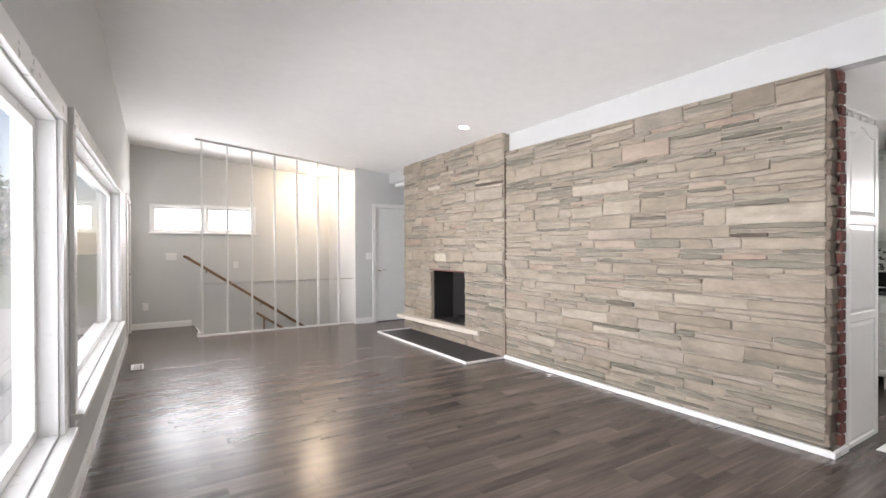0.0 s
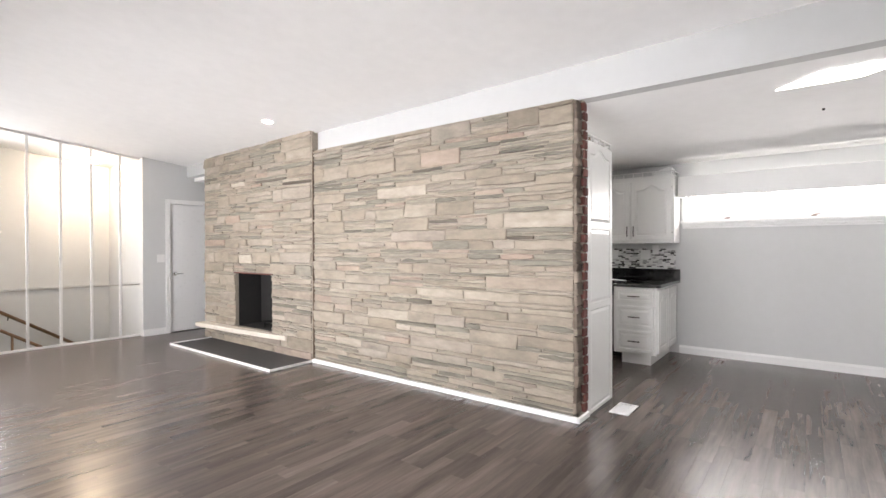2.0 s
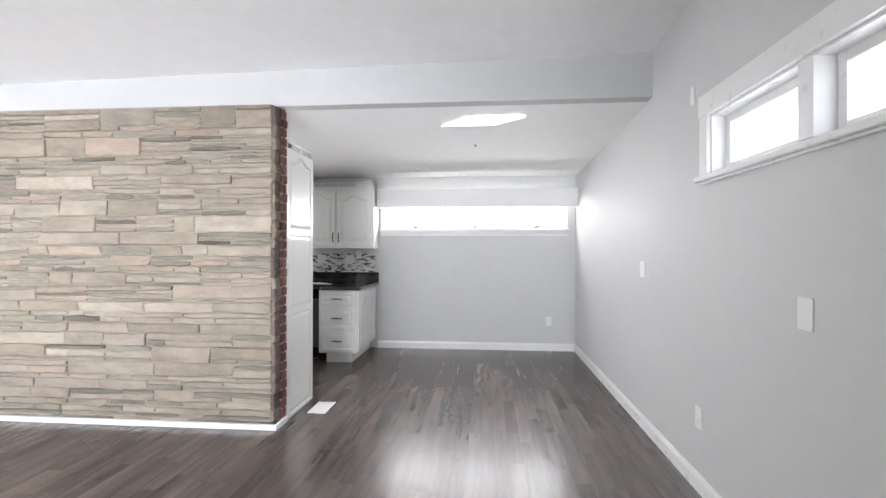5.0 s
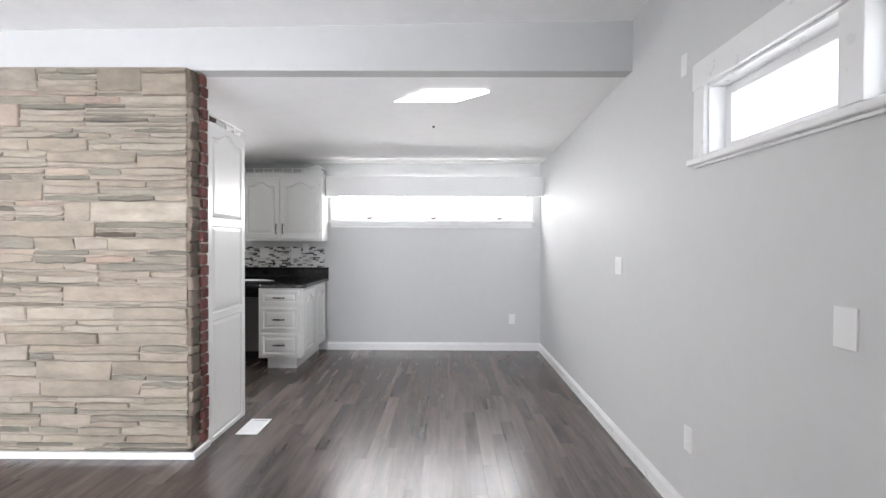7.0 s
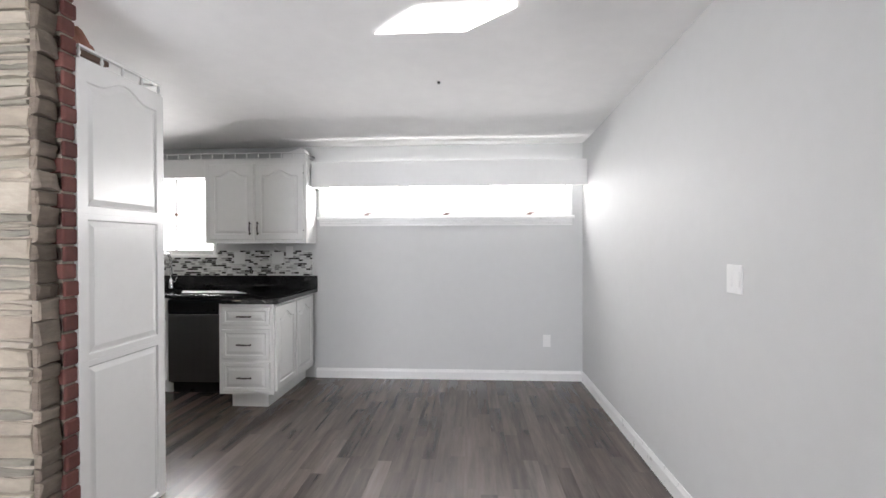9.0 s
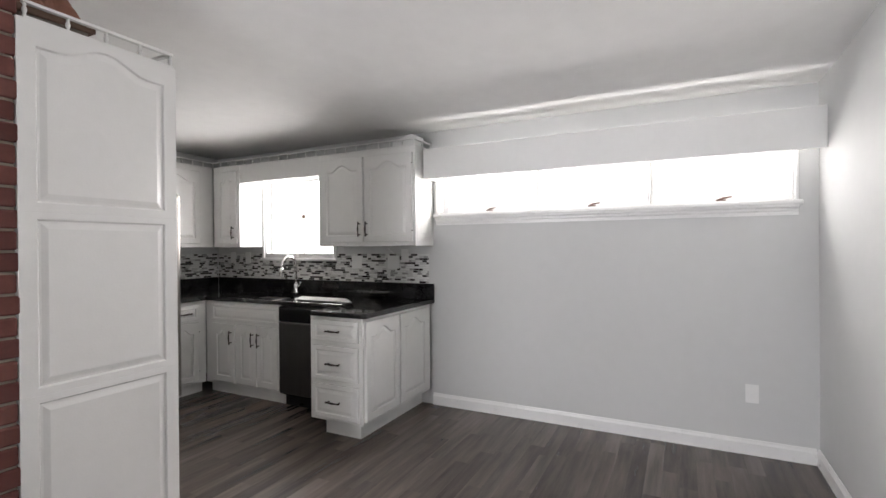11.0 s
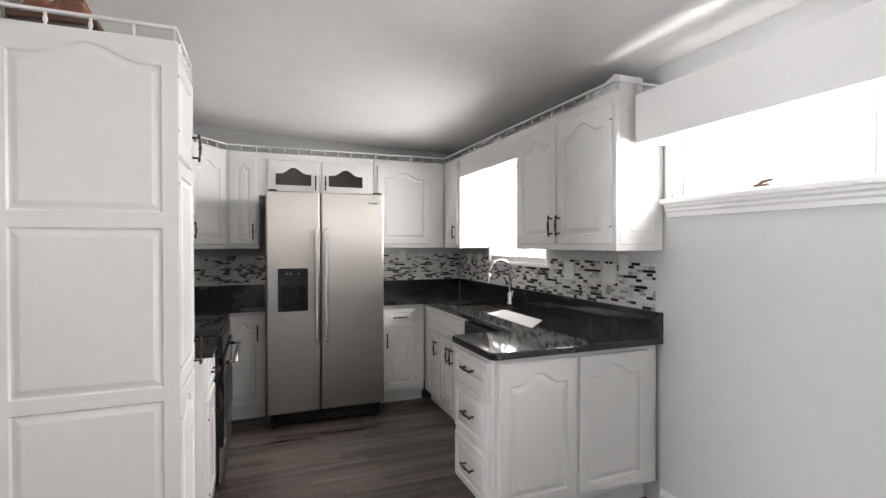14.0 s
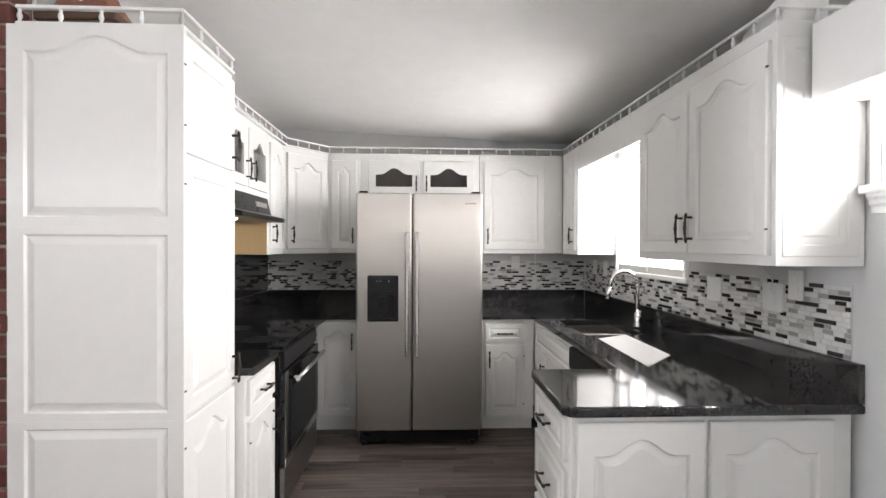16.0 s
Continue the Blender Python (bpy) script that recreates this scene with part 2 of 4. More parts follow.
def tube(bm, pts, r, sides=10):
    """A round bar along points; r is one radius or one a point."""
    rings = []
    for i, p in enumerate(pts):
        p = Vector(p)
        d = (Vector(pts[min(i + 1, len(pts) - 1)]) - Vector(pts[max(i - 1, 0)])).normalized()
        u = d.orthogonal().normalized() if not rings else (u - d * u.dot(d)).normalized()
        v = d.cross(u)
        rad = r[i] if isinstance(r, (list, tuple)) else r
        rings.append([bm.verts.new(p + rad * (u * math.cos(a) + v * math.sin(a))) for a in (2 * math.pi * k / sides for k in range(sides))])
    for a, b in zip(rings, rings[1:]):
        for k in range(sides):
            bm.faces.new([a[k], a[(k + 1) % sides], b[(k + 1) % sides], b[k]]).smooth = True
    bm.faces.new(rings[0][::-1])
    bm.faces.new(rings[-1])
    return bm


def mesh_of(name, bm, material):
    me = bpy.data.meshes.new(name)
    bm.to_mesh(me)
    bm.free()
    me.materials.append(material)
    return me


def part(name, bm, material, parent=None, label=""):
    ob = new(name, mesh_of(name, bm, material))
    ob.parent = parent
    return tagged(ob, label)


def bar(name, x0, x1, y0, y1, z0, z1, material, parent=None, bevel=0.003, label=""):
    return part(name, box(bmesh.new(), x0, x1, y0, y1, z0, z1, bevel), material, parent, label)


def thing(name, label, category, m=None, group=""):
    ob = tagged(new(name), label, category, group)
    ob.empty_display_size = 0.1
    if m is not None:
        ob.matrix_world = m
    return ob


def structure(name, bm, material, label, m=None):
    ob = tagged(new(name, mesh_of(name, bm, material)), label, "structure", kind="structure")
    if m is not None:
        ob.matrix_world = m
    return ob


def wall_boxes(bm, along, lo, hi, z0, z1, t0, t1, holes):
    """A wall along x or y between lo and hi, t0..t1 thick, with holes (a, b, za, zb)."""
    def put(a, b, c, d):
        if b - a > 1e-4 and d - c > 1e-4:
            box(bm, a, b, t0, t1, c, d) if along == "x" else box(bm, t0, t1, a, b, c, d)
    at = lo
    for a, b, za, zb in sorted(holes):
        put(at, a, z0, z1)
        put(a, b, z0, za)
        put(a, b, zb, z1)
        at = b
    put(at, hi, z0, z1)
    return bm


# ---- the shell ----
SOUTH, EAST, NORTH, KNORTH, DOORWALL = -1.345, 6.675, 9.46, 4.10, 8.06


def ceil_z(x, y):
    return 2.81 - 0.1 * (x - 3.68) - 0.0163 * (y + 1.345)


WM = Matrix.Translation((-0.39, 3.5, 0)) @ Matrix.Rotation(radians(-1.334), 4, "Z")
W1, W2, FRONTDOOR = (-2.8, -0.56, 0.50, 1.92), (-0.15, 3.25, 0.50, 1.97), (4.72, 5.62, 0.0, 2.03)
structure("wall_west", wall_boxes(bmesh.new(), "y", -5.2, 6.2, -0.1, 3.5, -0.16, 0, [W1, W2, FRONTDOOR]), WALL, "pale grey painted wall with large picture windows", WM)
SWIN = (1.24, 2.80, 1.775, 2.10)
structure("wall_south", wall_boxes(bmesh.new(), "x", -0.7, 6.9, -0.1, 3.5, SOUTH - 0.16, SOUTH, [SWIN]), WALL, "pale grey painted wall with a high window")
EWIN, KWIN = (-1.22, 1.30, 1.655, 2.03), (2.45, 3.37, 1.27, 2.08)
structure("wall_east", wall_boxes(bmesh.new(), "y", SOUTH - 0.16, KNORTH + 0.16, -0.1, 2.7, EAST, EAST + 0.16, [EWIN, KWIN]), WALL, "pale grey painted wall with a long high window")
structure("wall_kitchen_north", wall_boxes(bmesh.new(), "x", 3.82, EAST, -0.1, 2.7, KNORTH, KNORTH + 0.14, []), WALL, "pale grey painted kitchen end wall")
NWIN = (0.04, 1.64, 1.60, 2.05)
structure("wall_north", wall_boxes(bmesh.new(), "x", -0.6, 3.2, -2.8, 3.5, NORTH, NORTH + 0.16, [NWIN]), WALL, "pale grey painted stair wall with a high window")
HDOOR = (3.44, 4.22, 0.0, 2.04)
structure("wall_hall_door", wall_boxes(bmesh.new(), "x", 3.05, 5.0, -0.1, 3.2, DOORWALL, DOORWALL + 0.12, [HDOOR]), WALL, "pale grey painted wall with a white door")
structure("wall_stair_east", wall_boxes(bmesh.new(), "y", DOORWALL + 0.12, NORTH, -2.8, 3.2, 3.05, 3.17, []), WALL, "pale grey painted side wall of the stairwell")
structure("wall_hall_east", wall_boxes(bmesh.new(), "y", KNORTH + 0.14, DOORWALL, -0.1, 2.7, 4.8, 4.92, []), WALL, "pale grey painted hall wall")
structure("wall_kitchen_west", wall_boxes(bmesh.new(), "y", 1.56, KNORTH, -0.05, 2.6, 3.72, 3.81, []), WALL, "plastered kitchen side of the masonry wall")

bm = bmesh.new()
q = [(-0.75, SOUTH - 0.2), (3.72, SOUTH - 0.2), (3.72, NORTH + 0.2), (-0.75, NORTH + 0.2)]
lo = [bm.verts.new((x, y, ceil_z(x, y))) for x, y in q]
hi = [bm.verts.new((x, y, ceil_z(x, y) + 0.15)) for x, y in q]
bm.faces.new(lo[::-1]), bm.faces.new(hi)
for i in range(4):
    bm.faces.new([lo[i], lo[(i + 1) % 4], hi[(i + 1) % 4], hi[i]])
structure("ceiling_living", bm, CEIL, "white painted sloping ceiling")
structure("ceiling_kitchen", prism(bmesh.new(), [(3.80, 2.487), (6.38, 2.378), (6.85, 2.375), (6.85, 2.7), (3.80, 2.7)], "y", SOUTH - 0.16, KNORTH + 0.16), CEIL, "white painted kitchen ceiling with soft roller texture")
structure("beam", box(bmesh.new(), 3.70, 3.82, SOUTH, DOORWALL, 2.485, 2.95), BEAM, "dropped beam toned darker than the ceiling against the west lamp")
structure("ceiling_hall", box(bmesh.new(), 3.82, 5.0, KNORTH + 0.14, DOORWALL + 0.1, 2.43, 2.6), CEIL, "white painted hall ceiling")


def baseboard(bm, along, a, b, face, sign):
    """A moulded skirting 0.1 high against a wall face; sign: which way it stands out."""
    pr = [(face, 0.0), (face + sign * 0.016, 0.0), (face + sign * 0.016, 0.075), (face + sign * 0.009, 0.088), (face + sign * 0.006, 0.1), (face, 0.1)]
    return prism(bm, pr, "x" if along == "x" else "y", a, b)


structure("baseboard", baseboard(bmesh.new(), "x", -0.5, EAST, SOUTH, 1), TRIM, "white painted baseboard")
structure("baseboard", baseboard(bmesh.new(), "y", SOUTH + 0.016, 1.36, EAST, -1), TRIM, "white painted baseboard")
structure("baseboard", baseboard(bmesh.new(), "x", -0.26, 0.62, NORTH, -1), TRIM, "white painted baseboard")
structure("baseboard", baseboard(bmesh.new(), "x", 3.05, 3.37, DOORWALL, -1), TRIM, "white painted baseboard")
bm = bmesh.new()
prism(bm, [(0, 0), (0.016, 0), (0.016, 0.075), (0.009, 0.088), (0.006, 0.1), (0, 0.1)], "y", -4.8, 4.62)
structure("baseboard", bm, TRIM, "white painted baseboard", WM)


# ---- windows ----
def window(name, label, m, w, h, depth, casing, sashes, sill_out=0.03, head=0.0, apron=0.05, f=0.045):
    """A cased window in a wall: local x runs along the wall, z up from the opening's foot, -y into the room; depth is the wall's."""
    ob = tagged(new(name), label, "window", kind="structure")
    ob.matrix_world = m
    c = casing
    for x0, x1 in ((-c, 0), (w, w + c)):
        bar("casing", x0, x1, -0.022, 0, -0.001, h, TRIM, ob)
    bar("casing", -c - 0.005, w + c + 0.005, -0.026, 0, h, h + c + head, TRIM, ob)
    bar("window_sill", -c - 0.02, w + c + 0.02, -0.03 - sill_out, 0.0, -0.03, 0, TRIM, ob, 0.006)
    if apron > 0.055:
        ap = [(0, -0.03), (-0.034, -0.03), (-0.034, -0.042), (-0.024, -0.052), (-0.024, -0.064), (-0.014, -0.074), (-0.014, -0.03 - apron), (0, -0.03 - apron)]
        part("apron", prism(bmesh.new(), ap, "x", -c, w + c), TRIM, ob, "stepped white moulding")
    else:
        bar("apron", -c, w + c, -0.018, 0, -0.03 - apron, -0.03, TRIM, ob)
    j = 0.012
    for x0, x1, z0, z1 in ((0, j, 0, h), (w - j, w, 0, h), (j, w - j, h - j, h), (j, w - j, 0, j)):
        bar("jamb", x0, x1, 0.0, depth, z0, z1, TRIM, ob, 0.0)
    for a, b in sashes:
        fr = bmesh.new()
        for x0, x1, z0, z1 in ((a, a + f, j, h - j), (b - f, b, j, h - j), (a + f, b - f, j, j + f), (a + f, b - f, h - j - f, h - j)):
            box(fr, x0, x1, depth * 0.45, depth * 0.45 + 0.045, z0, z1, 0.004)
        sash = part("window_frame", fr, TRIM, ob)
        pane = bar("pane", a + f, b - f, depth * 0.45 + 0.018, depth * 0.45 + 0.024, j + f, h - j - f, GLASS, sash, 0.0)
        pane.visible_shadow = False
    for (a, b), (c2, d) in zip(sashes, sashes[1:]):
        bar("mullion", b, c2, -0.012, depth * 0.8, j, h - j, TRIM, ob)
    return ob


def west(ly, z):
    return WM @ pose(0, ly, z, 0, 0, 90)


window("window_1", "large white-framed picture window", west(W1[0], W1[2]), W1[1] - W1[0], W1[3] - W1[2], 0.16, 0.085, [(0.012, 2.228)], 0.03, 0.0)
window("window_2", "large white-framed picture window looking onto the deck", west(W2[0], W2[2]), W2[1] - W2[0], W2[3] - W2[2], 0.16, 0.085, [(0.012, 3.388)], 0.03)
window("window_3", "white-cased high slider window", pose(SWIN[1], SOUTH, SWIN[2], 0, 0, 180), SWIN[1] - SWIN[0], SWIN[3] - SWIN[2], 0.16, 0.09, [(0.012, 0.735), (0.825, 1.548)], 0.015, 0.03, 0.012)
window("window_4", "long white-cased awning window under a valance board", pose(EAST, EWIN[1], EWIN[2], 0, 0, -90), EWIN[1] - EWIN[0], EWIN[3] - EWIN[2], 0.16, 0.02, [(0.012, 0.83), (0.85, 1.66), (1.68, 2.508)], 0.015, 0.0, 0.065)
window("window_5", "white-cased kitchen window over the sink", pose(EAST, KWIN[1], KWIN[2], 0, 0, -90), KWIN[1] - KWIN[0], KWIN[3] - KWIN[2], 0.16, 0.03, [(0.012, 0.455), (0.465, 0.908)], 0.0, 0.0, 0.0, 0.016)
window("window_6", "white high window beside the stairs", pose(NWIN[0], NORTH, NWIN[2]), NWIN[1] - NWIN[0], NWIN[3] - NWIN[2], 0.16, 0.03, [(0.012, 0.80), (0.82, 1.588)], 0.0, 0.0, 0.0)

# ---- masonry wall, chimney, hearth ----
def stone_mesh(ly, lz, deep, rnd, taper=0.0):
    """One split stone: y along, z up, face towards -x, chipped front edges; taper narrows its ends."""
    bm = bmesh.new()
    n = 3 if ly < 0.15 else 5
    ys = [ly * i / (n - 1) for i in range(n)]
    per = [(y, 0.0) for y in ys] + [(y, lz) for y in reversed(ys)]
    c = min(0.0045, lz * 0.1)
    tilt, bulge = rnd.uniform(-0.007, 0.007), rnd.uniform(-0.002, 0.007)
    skew = rnd.uniform(-0.012, 0.012) * min(1, lz / 0.08)
    back = [bm.verts.new((deep, y, z)) for y, z in per]
    mid, front = [], []
    for y, z in per:
        end = 1.0 if y < 1e-6 or y > ly - 1e-6 else 0.0
        jy, jz = rnd.uniform(-0.004, 0.004) + skew * end * (z / lz - 0.5), rnd.uniform(-0.0055, 0.0055) * min(1, lz / 0.05)
        jz += taper * lz * end * (0.5 - z / lz) * rnd.uniform(0.4, 1.0)
        mid.append(bm.verts.new((0.007 + rnd.uniform(-0.002, 0.002), y + jy, z + jz)))
        yy = min(max(y, c * 1.2), ly - c * 1.2)
        zz = min(max(z, c + rnd.uniform(0, 0.004)), lz - c - rnd.uniform(0, 0.004))
        k = math.sin(math.pi * yy / ly)
        front.append(bm.verts.new((tilt * (zz / lz - 0.5) * 2 - bulge * k + rnd.uniform(-0.003, 0.003), yy + jy, zz + jz)))
    m = len(per)
    for a, b in ((back, mid), (mid, front)):
        for i in range(m):
            bm.faces.new([a[i], a[(i + 1) % m], b[(i + 1) % m], b[i]])
    for i in range(n - 1):
        bm.faces.new([front[i], front[i + 1], front[m - 2 - i], front[m - 1 - i]])
    bmesh.ops.recalc_face_normals(bm, faces=bm.faces[:])
    return bm


def ledgestone(parent, face, deep, y0, y1, z0, z1, seed, hole=None, near=1.5):
    """Ledge stone in uneven bands: broad blocks beside stacks of thin grey strips set in pale mortar."""
    rnd = random.Random(seed)
    stones = []

    def course(a, b, c, d, thin):
        y = a
        while y < b - 0.005:
            w = rnd.uniform(0.2, 0.62) if thin else rnd.uniform(0.3, 0.78)
            if b - (y + w) < 0.14:
                w = b - y
            stones.append((y, y + w, c, d, thin))
            y += w

    def heights(h, z):
        """Split a panel's height: one block, a block over or under a strip, or a stack of strips."""
        if h < 0.055:
            return [h]
        kind = rnd.random() + (0.16 if z < 0.95 else -0.06)
        if kind > 0.6 and h < 0.16:
            return [h]
        if kind > 0.36:
            t = rnd.uniform(0.026, 0.042)
            if h - t > 0.045:
                return [t, h - t] if rnd.random() < 0.5 else [h - t, t]
        n = max(2, round(h / rnd.uniform(0.03, 0.047)))
        cut = [rnd.uniform(0.65, 1.35) for _ in range(n)]
        return [h * k / sum(cut) for k in cut]

    z = z0
    stops = sorted([hole[2], hole[3], z1] if hole else [z1])
    while z < z1 - 0.005:
        cap = next(k for k in stops if k > z + 0.004)
        h = rnd.choice((0.035, 0.05, 0.08, 0.10, 0.11, 0.13, 0.15))
        if cap - (z + h) < 0.06:
            h = cap - z if cap - z < 0.2 else (cap - z) / 2
        spans = [(y0, y1)]
        if hole and z + h > hole[2] + 0.01 and z < hole[3] - 0.01:
            spans = [(y0, hole[0]), (hole[1], y1)]
        for s0, s1 in spans:
            y = s0
            while y < s1 - 0.005:
                w = rnd.uniform(0.25, 0.85)
                if s1 - (y + w) < 0.22:
                    w = s1 - y
                c = z
                for part_h in heights(h, z):
                    course(y, y + w, c, c + part_h, part_h < 0.052)
                    c += part_h
                y += w
        z += h
    stones.sort(key=lambda k: math.hypot(k[0] - near, k[2] - 1.3))
    rest = {}
    for n, (a, b, c, d, thin) in enumerate(stones):
        grey = rnd.random() < (0.58 if thin else 0.05)
        jy, jz = (0.003, 0.0022) if thin else (0.002, 0.0018)
        bm = stone_mesh(b - a - 2 * jy, d - c - 2 * jz, deep, rnd, 0.3 if thin else 0.06)
        at = pose(face + rnd.uniform(-0.010, 0.006) + (0.004 if grey else 0), a + jy, c + jz, math.degrees(rnd.uniform(-0.011, 0.011)) * min(1, 0.25 / (b - a)), 0, 0)
        if n < 300:
            ob = part("stone", bm, STRIP if grey else STONE, parent)
            ob.matrix_local = at
            continue
        verts, faces = rest.setdefault(grey, ([], []))
        k = len(verts)
        bm.verts.index_update()
        verts += [at @ v.co for v in bm.verts]
        faces += [[k + v.index for v in f.verts] for f in bm.faces]
        bm.free()
    for grey, (verts, faces) in rest.items():
        me = bpy.data.meshes.new("far_stones")
        me.from_pydata(verts, [], faces)
        me.materials.append(STRIPFAR if grey else STONEFAR)
        ob = new("far_stones", me)
        ob.parent = parent
        tagged(ob, kind="stuff")


FIREBOX = (5.53, 6.42, 0.25, 1.0)
stone_wall = thing("stone_wall", "dividing wall of coursed beige and grey ledge stone", "stone wall")
bar("core", 3.641, 3.72, 1.505, 4.70, 0, 2.485, MORTAR, stone_wall, 0)
ledgestone(stone_wall, 3.63, 0.095, 1.50, 4.70, 0.0, 2.478, 4)
chimney = thing("chimney", "beige ledge-stone chimney with an open black firebox", "fireplace")
part("core", wall_boxes(bmesh.new(), "y", 4.70, 7.29, 0, 2.70, 3.616, 4.0, [FIREBOX]), MORTAR, chimney)
ledgestone(chimney, 3.605, 0.06, 4.71, 7.29, 0.0, 2.74, 11, FIREBOX, 4.7)
fb = bmesh.new()
y0, y1, z0, z1 = FIREBOX
for a in ((4.0, 4.04, y0, y1, z0, z1), (3.66, 4.0, y0 - 0.02, y0 + 0.006, z0, z1), (3.66, 4.0, y1 - 0.006, y1 + 0.02, z0, z1), (3.66, 4.0, y0, y1, z0 - 0.02, z0 + 0.004), (3.66, 4.0, y0, y1, z1 - 0.004, z1 + 0.02)):
    box(fb, *a)
part("firebox", fb, DARK, chimney, "soot-black firebox lining")
bar("lintel", 3.60, 3.66, y0 - 0.02, y1 + 0.02, z1 - 0.012, z1 + 0.004, BRICK, chimney, 0.002, "rust-red steel lintel")
grate = bmesh.new()
for k in range(6):
    tube(grate, [(3.74, 5.65 + 0.06 * k, 0.34), (3.92, 5.65 + 0.06 * k, 0.34), (3.95, 5.65 + 0.06 * k, 0.50)], 0.009, 6)
tube(grate, [(3.78, 5.62, 0.33), (3.78, 5.98, 0.33)], 0.009, 6)
for yy in (5.64, 5.96):
    tube(grate, [(3.78, yy, 0.253), (3.78, yy, 0.33)], 0.009, 6)
fire_grate = tagged(part("fire_grate", grate, BLACK), "black iron fire grate standing in the firebox", "fire grate")
rnd = random.Random(3)
bm = bmesh.new()
pts = [(3.585 - 0.15 * min(1, 0.09 * i) ** 0.6 + rnd.uniform(-0.01, 0.01), 5.20 + 0.207 * i) for i in range(11)]
prism(bm, [(3.61, 7.27)] + [(3.61, 5.20)] + pts, "z", 0.19, 0.244)
part("ledge", bm, LEDGE, chimney, "projecting pale stone hearth ledge")
seam = bmesh.new()
box(seam, 3.618, 3.66, 4.692, 4.718, 0, 2.49)
part("seam", seam, SEAM, chimney, "dark open joint beside the chimney")
hearth = thing("hearth", "low dark slate hearth pad edged with white trim", "hearth")
bar("slab", 3.045, 3.60, 4.68, 7.07, 0.0, 0.014, SLATE, hearth, 0.003)
for a in ((3.02, 3.045, 4.655, 7.09), (3.045, 3.60, 4.655, 4.68), (3.045, 3.60, 7.07, 7.09)):
    bar("edge_trim", *a, 0, 0.026, TRIM, hearth, 0.005)
structure("trim", box(bmesh.new(), 3.572, 3.604, 1.455, 4.655, 0, 0.042, 0.006), TRIM, "white painted strip along the stone wall's foot")
structure("trim", box(bmesh.new(), 3.572, 3.79, 1.43, 1.455, 0, 0.042, 0.006), TRIM, "white painted strip round the stone wall's end")
z = 0.045
while z < 2.46:
    h = min(rnd.uniform(0.05, 0.13), 2.478 - z)
    if 2.478 - (z + h) < 0.04:
        h = 2.478 - z
    ob = part("end_stone", stone_mesh(0.098, h - 0.004, 0.03, rnd), ENDSTONE, stone_wall, "rough dark broken stone end")
    ob.matrix_local = Matrix.Translation((3.733, 1.474 + rnd.uniform(-0.008, 0.006), z)) @ Matrix.Rotation(radians(90), 4, "Z")
    z += h
brick_pier = thing("brick_pier", "narrow red brick edge behind the stone", "brick pier")
bar("core", 3.735, 3.795, 1.462, 1.56, 0, 2.485, MORTAR, brick_pier, 0)
BRICKMESH = mesh_of("brick", box(bmesh.new(), 0, 0.07, 0, 0.09, 0, 0.064, 0.007), BRICK)
for k in range(33):
    ob = new("brick", BRICKMESH)
    ob.parent = brick_pier
    ob.location = (3.731 + (0.004 if k % 2 else -0.004), 1.45 + rnd.uniform(-0.004, 0.003), 0.045 + 0.0738 * k)

# ---- stairwell ----
structure("ledge_trim", box(bmesh.new(), 0.9, 3.05, NORTH - 0.025, NORTH, 0.72, 0.74, 0.003), WALL, "thin painted ledge along the stair wall")
structure("floor_edge", box(bmesh.new(), 0.66, 3.05, 8.14, 8.19, -0.25, -0.004), TRIM, "white painted edge of the stair opening")
structure("curb_trim", box(bmesh.new(), 0.60, 0.66, 8.19, 8.25, 0, 0.07, 0.004), TRIM, "white stub of trim at the stair opening")
screen = thing("stair_screen", "white floor-to-ceiling metal bar screen at the stairs", "railing")
bar("bottom_rail", 0.62, 3.05, 8.165, 8.205, 0.0, 0.028, TRIM, screen, 0.004)
bm = bmesh.new()
a, b = ceil_z(0.58, 8.185), ceil_z(3.05, 8.185)
prism(bm, [(0.58, a - 0.03), (3.05, b - 0.03), (3.05, b - 0.001), (0.58, a - 0.001)], "y", 8.165, 8.205)
part("top_rail", bm, TRIM, screen)
for k in range(7):
    x = 0.668 + 0.3535 * k
    bar("post", x - 0.015, x + 0.015, 8.17, 8.2, 0.028, ceil_z(x, 8.185) - 0.03, TRIM, screen, 0.003)
part("rod", tube(bmesh.new(), [(0.668, 8.185, 0.79), (3.05, 8.185, 0.79)], 0.005, 8), STEEL, screen)
stairs = thing("stairs", "grey plank stairs going down beside the wall", "stairs")
for k in range(9):
    x = 0.68 + 0.262 * k
    bar("tread", x, x + 0.285, 8.19, NORTH, -0.22 - 0.19 * k, -0.19 - 0.19 * k, PLANK, stairs, 0.004)
    bar("riser", x + 0.005, x + 0.02, 8.19, NORTH, -0.19 - 0.19 * k, -0.03 - 0.19 * k, TRIM, stairs, 0)
handrail = thing("handrail", "brown wooden handrail sloping down the stair wall", "handrail")
bm = bmesh.new()
tube(bm, [(0.50, NORTH - 0.06, 1.20), (0.56, NORTH - 0.06, 1.17), (2.75, NORTH - 0.06, -0.33)], [0.02, 0.024, 0.024], 10)
part("rail", bm, WOOD, handrail)
for x in (0.85, 1.75, 2.5):
    z = 1.17 - 0.685 * (x - 0.56)
    part("bracket", tube(bmesh.new(), [(x, NORTH, z - 0.07), (x, NORTH - 0.05, z - 0.07), (x, NORTH - 0.06, z - 0.02)], 0.007, 8), BRONZE, handrail)
bm = bmesh.new()
tube(bm, [(1.62, NORTH - 0.30, 0.18), (2.6, NORTH - 0.30, -0.49)], 0.022, 8)
lower = tagged(part("lower_handrail", bm, WOOD), "brown wooden lower rail beside the stairs", "handrail")
